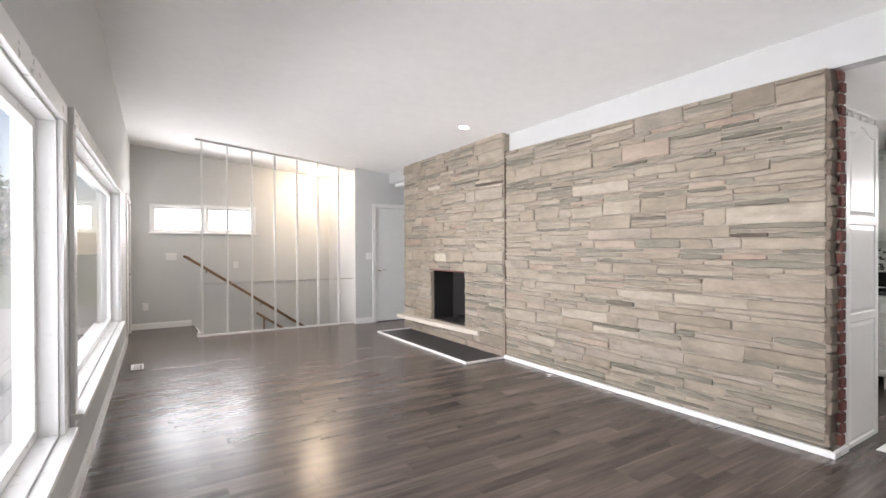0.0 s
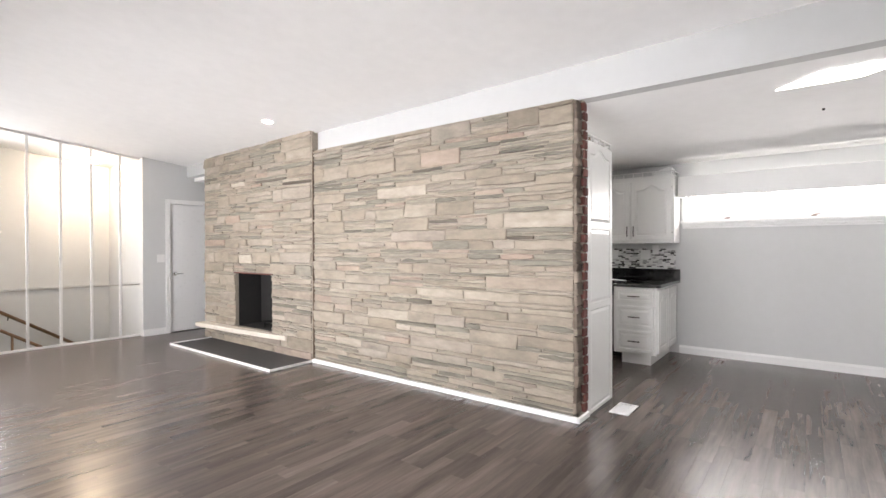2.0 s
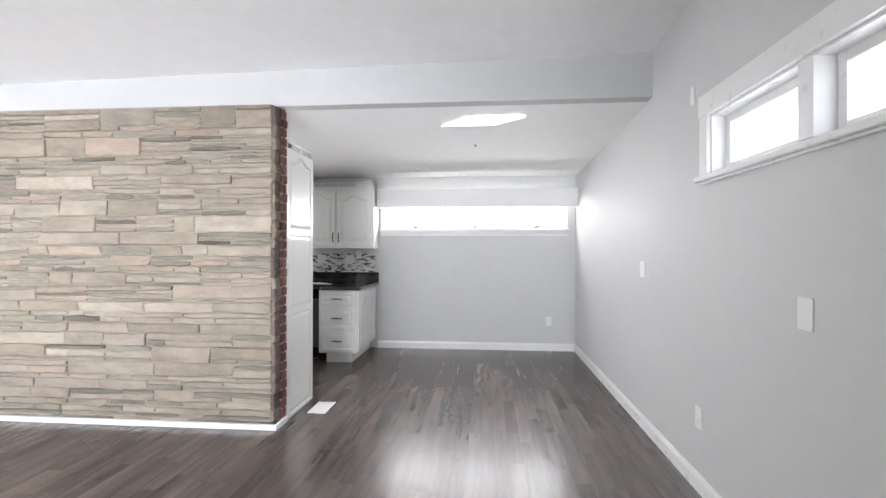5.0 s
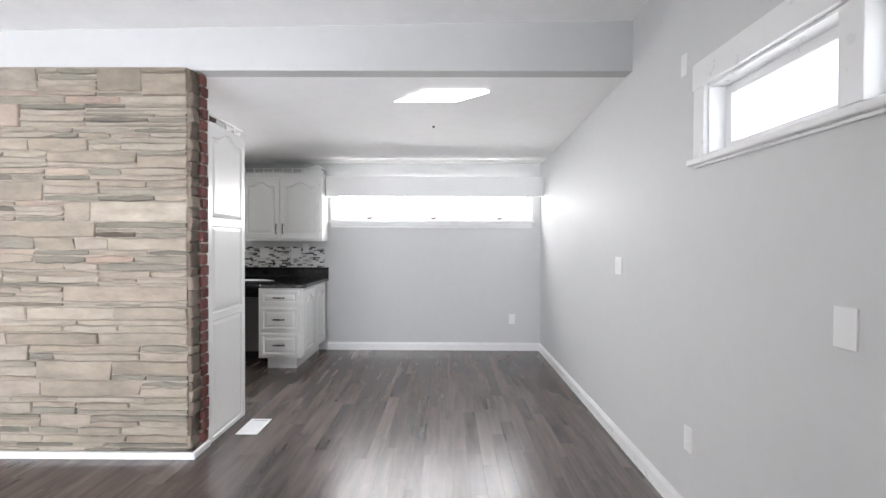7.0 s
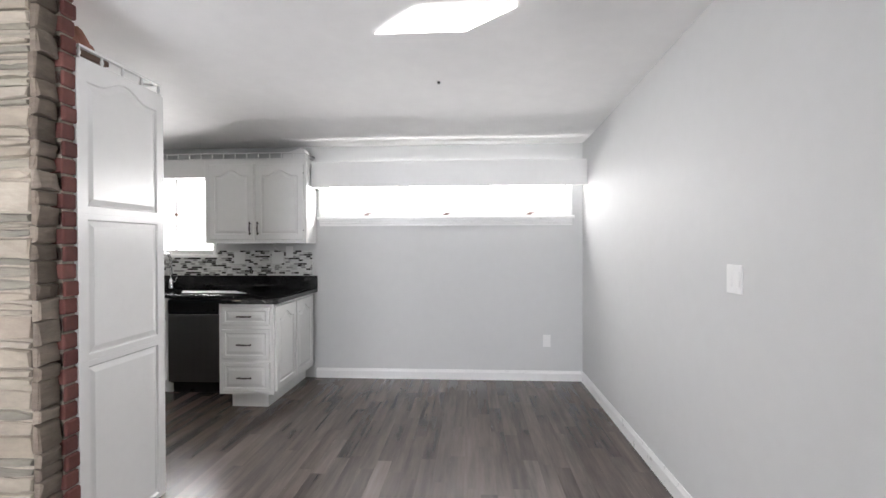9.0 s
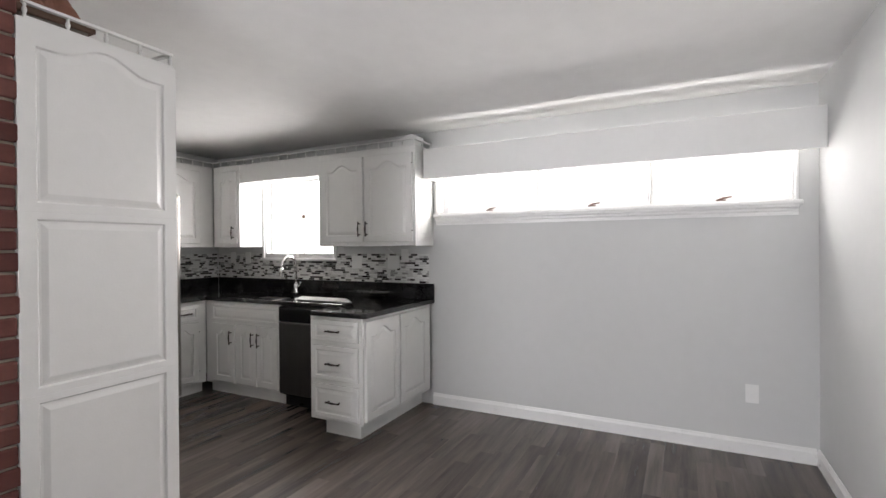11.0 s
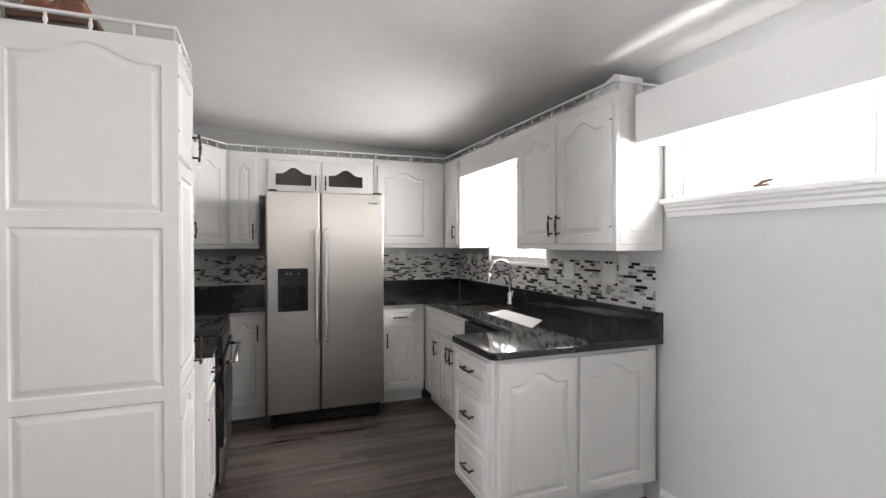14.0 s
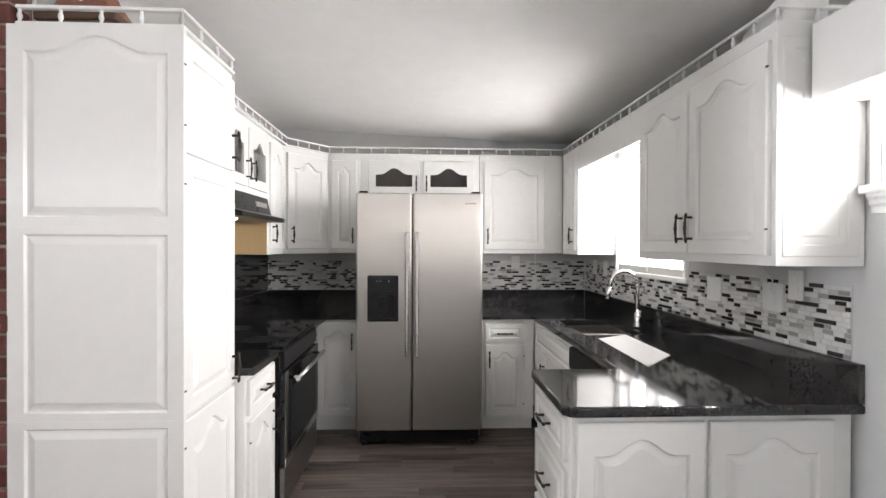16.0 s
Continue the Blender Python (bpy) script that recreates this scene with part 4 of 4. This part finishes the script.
# sink
sk = thing("sink", "stainless undermount double sink", "sink")
sb = bmesh.new()
x0, x1, y0, y1 = SK
for a in ((x0 - 0.01, x0 + 0.004, y0, y1, 0.72, 0.881), (x1 - 0.004, x1 + 0.01, y0, y1, 0.72, 0.881), (x0, x1, y0 - 0.01, y0 + 0.004, 0.72, 0.881), (x0, x1, y1 - 0.004, y1 + 0.01, 0.72, 0.881), (x0, x1, y0, y1, 0.712, 0.724)):
    box(sb, *a)
part("bowl", sb, STEEL, sk)
bar("divider", x0 + 0.004, x1 - 0.004, 2.885, 2.905, 0.724, 0.87, STEEL, sk, 0.006)
for y in (2.75, 3.05):
    part("drain", tube(bmesh.new(), [(6.34, y, 0.724), (6.34, y, 0.728)], 0.045, 20), CHROME, sk)
# faucet
fc = thing("faucet", "chrome gooseneck kitchen faucet", "faucet", pose(6.585, 2.86, 0.917))
part("base", tube(bmesh.new(), [(0, 0, 0), (0, 0, 0.012), (0, 0, 0.05), (0, 0, 0.10)], [0.03, 0.03, 0.022, 0.02], 18), CHROME, fc)
pts = [(0, 0, 0.08), (0, 0, 0.28)] + [(-0.09 + 0.09 * math.cos(a), 0, 0.28 + 0.09 * math.sin(a)) for a in (math.pi * k / 10 for k in range(1, 10))] + [(-0.19, 0, 0.25)]
part("spout", tube(bmesh.new(), pts, 0.013, 14), CHROME, fc)
part("spray_head", tube(bmesh.new(), [(-0.186, 0, 0.265), (-0.196, 0, 0.23), (-0.203, 0, 0.19)], [0.014, 0.017, 0.016], 14), CHROME, fc)
part("lever", tube(bmesh.new(), [(0, -0.015, 0.07), (0, -0.05, 0.075), (-0.02, -0.075, 0.12)], [0.013, 0.012, 0.006], 10), CHROME, fc)


# ---- upper cabinets ----
def upper(label, m, w, doors, d=0.31, z0=UP0, hollow=False):
    ob = thing("wall_cabinet", label, "cabinet", m, "wall cabinets")
    body(ob, w, d, z0, UP1, hollow=hollow)
    for x, dw, grip, kw in doors:
        front(ob, x, z0 + 0.035, dw, UP1 - z0 - 0.085, True, grip, **kw)
    return ob


se = upper("white wall cabinet with two arched doors by the window", pose(6.36, 2.36, 0, 0, 0, -90), 1.008, [(0.045, 0.45, (0.42, 0.11), {}), (0.512, 0.473, (0.03, 0.11), {"hinges": 0.475})])
ob = part("end_panel", door_leaf(0.27, 0.74, False, 0.04, t=0.010), CAB, se)
ob.matrix_local = pose(1.001, 0.02, UP0 + 0.03, 0, 0, 90)
upper("narrow white wall cabinet in the corner", pose(6.36, 3.77, 0, 0, 0, -90), 0.38, [(0.06, 0.29, (0.255, 0.11), {})])
upper("white wall cabinet beside the refrigerator", pose(5.655, 3.78, 0), 0.70, [(0.035, 0.51, (0.03, 0.11), {})])
over = upper("white cabinet over the refrigerator with arched glass doors", pose(4.66, 3.78, 0), 0.99, [(0.072, 0.42, (0.395, 0.085), {"pane": True, "m": 0.06}), (0.523, 0.425, (0.028, 0.085), {"pane": True, "m": 0.06})], z0=1.84, hollow=True)
upper("slim white wall cabinet beside the refrigerator", pose(4.402, 3.78, 0), 0.256, [(0.025, 0.21, (0.18, 0.11), {})])
diag = thing("wall_cabinet", "white diagonal corner wall cabinet", "cabinet", pose(4.13, 3.44, 0, 0, 0, math.degrees(math.atan2(0.34, 0.272))), "wall cabinets")
bm = bmesh.new()
L = math.hypot(0.34, 0.272)
prism(bm, [(0, 0), (L, 0), (L * 0.86, 0.32), (L * 0.5, 0.42), (L * 0.14, 0.32)], "z", UP0, UP1)
part("carcass", bm, CAB, diag)
front(diag, 0.03, UP0 + 0.035, L - 0.06, UP1 - UP0 - 0.085, True, (0.035, 0.11))
nar = upper("narrow white wall cabinet with a bare wood side", pose(4.13, 3.075, 0, 0, 0, 90), 0.362, [(0.03, 0.30, (0.03, 0.11), {})])
bar("side_panel", -0.004, 0.0, 0.002, 0.30, UP0 + 0.002, 1.78, TANWOOD, nar, 0, "bare birch side under the hood")
hc = upper("short white cabinet over the hood with an arched glass door", pose(4.13, 2.30, 0, 0, 0, 90), 0.77, [(0.02, 0.35, (0.32, 0.10), {"pane": True, "m": 0.06}), (0.40, 0.35, (0.03, 0.10), {"pane": True, "m": 0.06})], z0=1.76, hollow=True)
wp = upper("white wall cabinet between pantry and hood", pose(4.13, 1.903, 0, 0, 0, 90), 0.392, [(0.03, 0.335, (0.30, 0.11), {})])
hd = thing("range_hood", "black under-cabinet range hood with a lit bulb", "range hood", pose(4.13, 2.30, 0, 0, 0, 90))
prism(bmesh_h := bmesh.new(), [(0.31, 1.757), (0.31, 1.60), (-0.12, 1.60), (-0.12, 1.625), (-0.03, 1.65), (-0.005, 1.757)], "x", 0.005, 0.765)
part("shell", bmesh_h, BLACK, hd)
part("bulb", tube(bmesh.new(), [(0.25, 0.05, 1.60), (0.25, 0.05, 1.588)], [0.05, 0.035], 16), HOODBULB, hd, "warm glowing bulb cover")
bar("control_strip", 0.50, 0.70, -0.024, -0.012, 1.69, 1.72, STEEL, hd, 0.001)
# boards over the windows
hdr = thing("window_header", "white board bridging the cabinets over the sink window", "valance")
bar("board", 6.362, 6.38, 2.362, 3.388, 2.028, UP1, CAB, hdr, 0.002)
# unseen top board, added to keep the sink window's light off the ceiling
bar("cover", 6.38, 6.673, 2.362, 3.388, UP1 - 0.018, UP1, CAB, hdr, 0.0)
val = thing("valance", "long white valance board in front of the high window", "valance")
bar("board", 6.465, 6.485, SOUTH + 0.002, 1.335, 1.937, 2.185, CAB, val, 0.002)
# unseen slat, added so the gaps beside it throw two light streaks upward
bar("shelf", 6.535, 6.60, SOUTH + 0.002, 1.315, 2.17, 2.185, CAB, val, 0.001)
bar("return", 6.485, 6.673, 1.315, 1.335, 1.937, 2.185, CAB, val, 0.001)


# ---- gallery rails on the cabinets ----
def gallery(label, pts, step=0.11, top=UP1):
    ob = thing("gallery_rail", label, "gallery rail")
    for (xa, ya), (xb, yb) in zip(pts, pts[1:]):
        n = max(1, round(math.hypot(xb - xa, yb - ya) / step))
        ang = math.degrees(math.atan2(yb - ya, xb - xa))
        ln = math.hypot(xb - xa, yb - ya)
        for nm, z0, z1, hw in (("top_rail", top + 0.056, top + 0.068, 0.011), ("base_strip", top, top + 0.012, 0.012)):
            r = bar(nm, -0.008, ln + 0.008, -hw, hw, z0, z1, CAB, ob, 0.003)
            r.matrix_local = pose(xa, ya, 0, 0, 0, ang)
        for k in range(n + 1):
            s = new("spindle", SPINDLE)
            s.parent = ob
            s.location = (xa + (xb - xa) * k / n, ya + (yb - ya) * k / n, top + 0.012)


SPINDLE = mesh_of("spindle", tube(bmesh.new(), [(0, 0, 0), (0, 0, 0.008), (0, 0, 0.016), (0, 0, 0.024), (0, 0, 0.034), (0, 0, 0.044)], [0.007, 0.005, 0.0085, 0.0085, 0.005, 0.007], 8), CAB)
gallery("white spindled rail along the pantry top", [(3.83, 1.465), (4.36, 1.465), (4.36, 1.885)], 0.14, PT)
gallery("white spindled rail along the wall cabinet tops", [(6.655, 1.372), (6.375, 1.372), (6.375, 3.795), (4.405, 3.795), (4.145, 3.47), (4.145, 1.92)], 0.115)
# things lying on the cabinets
bb = thing("brown_box", "dark brown flattened box lying on the pantry", "box", pose(3.83, 1.52, PT + 0.004, 0, -3, 3))
bar("lid", 0, 0.27, 0, 0.25, 0.045, 0.075, CARTON, bb, 0.006)
bar("tray", 0.01, 0.245, 0.01, 0.24, 0.0, 0.045, CABIN, bb, 0.004)
bm = bmesh.new()
bmesh.ops.create_grid(bm, x_segments=14, y_segments=10, size=1)
rnd = random.Random(5)
for v in bm.verts:
    u, w = v.co.x, v.co.y
    k = (1 - abs(u) ** 3) * (1 - abs(w) ** 3)
    v.co = Vector((u * 0.125, w * 0.11, max(0.002, 0.12 * k * (1 + 0.35 * math.sin(5 * u + 2 * w)) + rnd.uniform(-0.012, 0.012) * k)))
sack = tagged(part("paper_bag", bm, PAPERBAG), "crumpled reddish brown paper bag on the flattened box", "bag")
sack.modifiers.new("thick", "SOLIDIFY").thickness = 0.002
sack.matrix_world = pose(3.955, 1.66, PT + 0.086, 0, -3, 0)
bm = bmesh.new()
bmesh.ops.create_grid(bm, x_segments=10, y_segments=8, size=1)
rnd = random.Random(8)
for v in bm.verts:
    u, w = v.co.x, v.co.y
    v.co = Vector((u * 0.10, w * 0.09, max(0.002, 0.07 * (1 - u * u) * (1 - w * w) + rnd.uniform(-0.01, 0.01))))
bag = tagged(part("crumpled_bag", bm, PLASTIC), "crumpled white bag lying on the pantry", "bag")
bag.modifiers.new("thick", "SOLIDIFY").thickness = 0.002
bag.matrix_world = pose(4.22, 1.68, PT + 0.002)
bm = bmesh.new()
prism(bm, [(1.395, UP1 + 0.012), (1.39, UP1 + 0.10), (1.42, UP1 + 0.115), (1.60, UP1 + 0.06), (1.60, UP1 + 0.012)], "x", 6.41, 6.57)
tagged(part("white_board", bm, PLASTIC), "folded white board lying on the wall cabinet", "board")

# ---- backsplash plates and cords ----
for y, z, w in ((2.17, 1.235, 0.115), (1.765, 1.237, 0.115), (1.638, 1.296, 0.075), (3.62, 1.27, 0.075), (3.85, 1.27, 0.075)):
    plate("outlet", "white outlet plate on the mosaic backsplash", pose(EAST - 0.008, y, z, 0, 0, -90), w, 0.12, DUP)
plate("outlet", "white outlet plate on the mosaic backsplash", pose(6.02, KNORTH - 0.008, 1.30), 0.075, 0.12, DUP)
tagged(part("wire", tube(bmesh.new(), [(6.66, 1.78, 1.384), (6.64, 1.80, 1.36), (6.645, 1.74, 1.31), (6.655, 1.765, 1.27)], 0.003, 6), PLASTIC), "loose white wire hanging under the cabinet", "wire")
tagged(part("wire", tube(bmesh.new(), [(4.62, 4.085, 1.25), (4.60, 4.06, 1.12), (4.50, 4.05, 1.07), (4.38, 4.05, 1.10), (4.30, 4.06, 1.05), (4.25, 4.0, 0.921)], 0.004, 6), BLACK), "loose dark cord in the counter corner", "wire")
tagged(part("wire", tube(bmesh.new(), [(6.20, 4.085, 1.384), (6.20, 4.08, 1.30), (6.19, 4.07, 1.20), (6.20, 4.065, 1.06)], 0.003, 6), PLASTIC), "loose white wire against the backsplash", "wire")

# window latches
for k, y in enumerate((-0.82, 0.02, 0.84)):
    lt = bmesh.new()
    box(lt, 0, 0.025, -0.03, 0.03, 0, 0.012, 0.003)
    tube(lt, [(0.01, 0.015, 0.010), (-0.004, -0.015, 0.020), (-0.008, -0.062, 0.026)], [0.007, 0.007, 0.004], 8)
    o = tagged(part("window_latch", lt, LATCH), "small dark brown window latch on the sill", "latch")
    o.location = (EAST + 0.015, y, EWIN[2] + 0.012)

lt = bmesh.new()
box(lt, -0.014, 0.006, -0.03, 0.03, -0.011, 0.011, 0.003)
tube(lt, [(-0.012, 0.01, 0.008), (-0.02, -0.02, 0.014), (-0.022, -0.045, 0.012)], [0.006, 0.006, 0.004], 8)
o = tagged(part("window_latch", lt, LATCH), "small dark brown latch between the sink window's sashes", "latch")
o.location = (EAST + 0.066, 2.905, 1.69)

# ---- mosaic backsplash ----
TILEMESH = {}


def mosaic(name, label, m, w, h, seed, gaps=(), pieces=0.0):
    """Rows of small glass and stone strips; local x along the wall, z up, face towards -y."""
    rnd = random.Random(seed)
    ob = tagged(new(name), label, "backsplash", kind="structure")
    ob.matrix_world = m
    bar("grout", 0, w, -0.004, 0, 0, h, GROUT, ob, 0)
    verts, faces = [], []
    rh, z = 0.0186, 0.001
    while z + rh < h:
        x = -rnd.uniform(0, 0.06)
        while x < w:
            ln = rnd.choice((0.032, 0.046, 0.046, 0.066))
            a, b = max(x, 0.001), min(x + ln - 0.002, w - 0.001)
            if b - a > 0.006 and not any(a < g1 and b > g0 and z < g3 and z + rh > g2 for g0, g1, g2, g3 in gaps):
                i = len(verts)
                verts += [(a, -0.003, z), (b, -0.003, z), (b, -0.003, z + rh - 0.002), (a, -0.003, z + rh - 0.002), (a + 0.001, -0.0075, z + 0.001), (b - 0.001, -0.0075, z + 0.001), (b - 0.001, -0.0075, z + rh - 0.003), (a + 0.001, -0.0075, z + rh - 0.003)]
                faces += [(i + 4, i + 5, i + 6, i + 7), (i, i + 1, i + 5, i + 4), (i + 1, i + 2, i + 6, i + 5), (i + 2, i + 3, i + 7, i + 6), (i + 3, i, i + 4, i + 7)]
            x += ln
        z += rh
    near = 0
    if pieces:
        keep = []
        for k in range(0, len(verts), 8):
            a, b, z = verts[k][0], verts[k + 1][0], verts[k][2]
            if a > pieces and near < 300:
                key = (round(b - a, 3))
                if key not in TILEMESH:
                    loc = [(x - a, y, zz - z) for x, y, zz in verts[k:k + 8]]
                    tm = bpy.data.meshes.new("tile")
                    tm.from_pydata(loc, [], [(4, 5, 6, 7), (0, 1, 5, 4), (1, 2, 6, 5), (2, 3, 7, 6), (3, 0, 4, 7)])
                    tm.materials.append(TILEPIECE)
                    TILEMESH[key] = tm
                o = new("tile", TILEMESH[key])
                o.parent = ob
                o.location = (a, 0, z)
                near += 1
            else:
                keep.append(k)
        verts = [v for k in keep for v in verts[k:k + 8]]
        faces = [f for n in range(len(keep)) for f in ((8 * n + 4, 8 * n + 5, 8 * n + 6, 8 * n + 7), (8 * n, 8 * n + 1, 8 * n + 5, 8 * n + 4), (8 * n + 1, 8 * n + 2, 8 * n + 6, 8 * n + 5), (8 * n + 2, 8 * n + 3, 8 * n + 7, 8 * n + 6), (8 * n + 3, 8 * n, 8 * n + 4, 8 * n + 7))]
    me = bpy.data.meshes.new("tiles")
    me.from_pydata(verts, [], faces)
    me.materials.append(TILE)
    t = new("tiles", me)
    t.parent = ob
    tagged(t, kind="stuff")


mosaic("backsplash_east", "grey, black and white strip mosaic backsplash", pose(EAST, 4.095, 1.052, 0, 0, -90), 4.095 - 1.40, 0.263, 1, [(4.095 - KWIN[1] - 0.03, 4.095 - KWIN[0] + 0.03, 0.2, 1)], 1.5)
mosaic("backsplash_north", "grey, black and white strip mosaic backsplash", pose(3.812, KNORTH, 1.052), EAST - 3.83, 0.263, 2)
structure("backsplash_west", box(bmesh.new(), 3.811, 3.819, 1.905, 4.07, 1.053, UP0, 0.001), GRANITE, "dark polished backsplash behind the range")

# ---- outside ----
structure("ground", box(bmesh.new(), -400, 400, -400, 400, -3.2, -3.0), GROUND, "green lawn around the house")
deck = thing("deck", "weathered wooden deck outside the picture windows", "deck")
for k in range(16):
    bar("board", -3.4 + 0.175 * k, -3.4 + 0.175 * k + 0.165, -3, 16, -0.2, -0.16, DECK, deck, 0)
dr2 = thing("deck_railing", "white metal deck railing with horizontal bars", "railing")
for y in (-2.5, 0.5, 3.5, 6.5, 9.5, 12.5, 15.5):
    bar("post", -3.42, -3.36, y, y + 0.06, -0.16, 0.86, TRIM, dr2, 0.003)
for z in (0.05, 0.3, 0.55, 0.84):
    bar("rail", -3.41, -3.37, -2.5, 15.56, z, z + 0.035, TRIM, dr2, 0)


def tree(x, y, h, seed):
    rnd = random.Random(seed)
    ob = thing("tree", "leafy green tree beyond the deck", "tree", pose(x, y, -3.0), "garden trees")
    bm = bmesh.new()
    tube(bm, [(0, 0, 0), (0.1, 0, h * 0.3), (0, 0.1, h * 0.6), (0.1, 0, h * 0.85)], [0.22, 0.17, 0.11, 0.04], 9)
    for k in range(7):
        a, z = rnd.uniform(0, 6.28), h * rnd.uniform(0.35, 0.7)
        tube(bm, [(0.05, 0, z), (math.cos(a) * h * 0.14, math.sin(a) * h * 0.14, z + h * 0.1), (math.cos(a) * h * 0.26, math.sin(a) * h * 0.26, z + h * 0.14)], [0.07, 0.05, 0.02], 6)
    part("trunk", bm, BARK, ob)
    verts, faces = [], []
    for _ in range(2600):
        a, u = rnd.uniform(0, 6.28), rnd.uniform(-1, 1)
        r = h * 0.33 * rnd.uniform(0.35, 1.0) * (0.8 + 0.3 * math.sin(3 * a + seed) * math.cos(2 * u))
        p = Vector((r * math.cos(a) * math.sqrt(1 - u * u), r * math.sin(a) * math.sqrt(1 - u * u), h * 0.62 + r * u * 1.05))
        d = Vector((rnd.gauss(0, 1), rnd.gauss(0, 1), rnd.gauss(0, 1))).normalized() * 0.13
        e = d.orthogonal() * 0.8
        i = len(verts)
        verts += [p - d, p + e * 0.5, p + d, p - e * 0.5]
        faces.append((i, i + 1, i + 2, i + 3))
    me = bpy.data.meshes.new("crown")
    me.from_pydata(verts, [], faces)
    me.materials.append(LEAF)
    t = new("crown", me)
    t.parent = ob


for k, (x, y, h) in enumerate(((-9, 10, 7), (-7, 17, 8), (-12, 24, 9), (-6, 30, 9), (-14, 15, 8), (-10, 40, 11))):
    tree(x, y, h, k)

# ---- plank floor ----
structure("floor", box(bmesh.new(), -0.62, 6.84, SOUTH - 0.16, 8.19, -0.12, -0.006), MORTAR, "grey-brown wood-look plank floor")
structure("floor_landing", box(bmesh.new(), -0.62, 0.66, 8.19, NORTH, -0.12, -0.006), MORTAR, "grey-brown wood-look plank landing")
floor = bpy.data.objects["floor"]
PW = 0.092


def plank_mesh(ln):
    bm = bmesh.new()
    c, g = 0.0003, 0.0001
    lo = [bm.verts.new(p) for p in ((0, 0, -0.006), (ln, 0, -0.006), (ln, PW, -0.006), (0, PW, -0.006))]
    mi = [bm.verts.new(p) for p in ((0, 0, -c), (ln - g, 0, -c), (ln - g, PW - g, -c), (0, PW - g, -c))]
    hi = [bm.verts.new(p) for p in ((c, c, 0), (ln - c - g, c, 0), (ln - c - g, PW - c - g, 0), (c, PW - c - g, 0))]
    for a, b in ((lo, mi), (mi, hi)):
        for i in range(4):
            bm.faces.new([a[i], a[(i + 1) % 4], b[(i + 1) % 4], b[i]])
    bm.faces.new(hi)
    return bm


LENGTHS = (0.5, 0.62, 0.76, 0.9, 1.1)
PLANKS = {ln: mesh_of("plank", plank_mesh(ln), PLANK) for ln in LENGTHS}
rnd = random.Random(21)
verts, faces, single = [], [], 0
y = SOUTH - 0.05
while y < NORTH:
    x, end = -0.6 - rnd.uniform(0, 0.6), (6.72 if y < 4.1 else 5.0)
    if y > 8.19 - PW:
        end = 0.66
    while x < end:
        ln = rnd.choice(LENGTHS)
        a, b = max(x, -0.6), min(x + ln, end)
        if b - a > 0.01:
            whole = b - a > ln - 0.001
            if whole and -1.3 < y < 1.4 and 1.4 < x < 6.2 and single < 300:
                ob = new("plank", PLANKS[ln])
                ob.parent = floor
                ob.location = (a, y, 0)
                single += 1
            else:
                src = plank_mesh(b - a)
                src.verts.index_update()
                k = len(verts)
                verts += [(v.co.x + a, v.co.y + y, v.co.z) for v in src.verts]
                faces += [[k + v.index for v in f.verts] for f in src.faces]
                src.free()
        x += ln
    y += PW
me = bpy.data.meshes.new("far_planks")
me.from_pydata(verts, [], faces)
me.materials.append(PLANKFAR)
rest = new("far_planks", me)
rest.parent = floor
tagged(rest, kind="stuff")
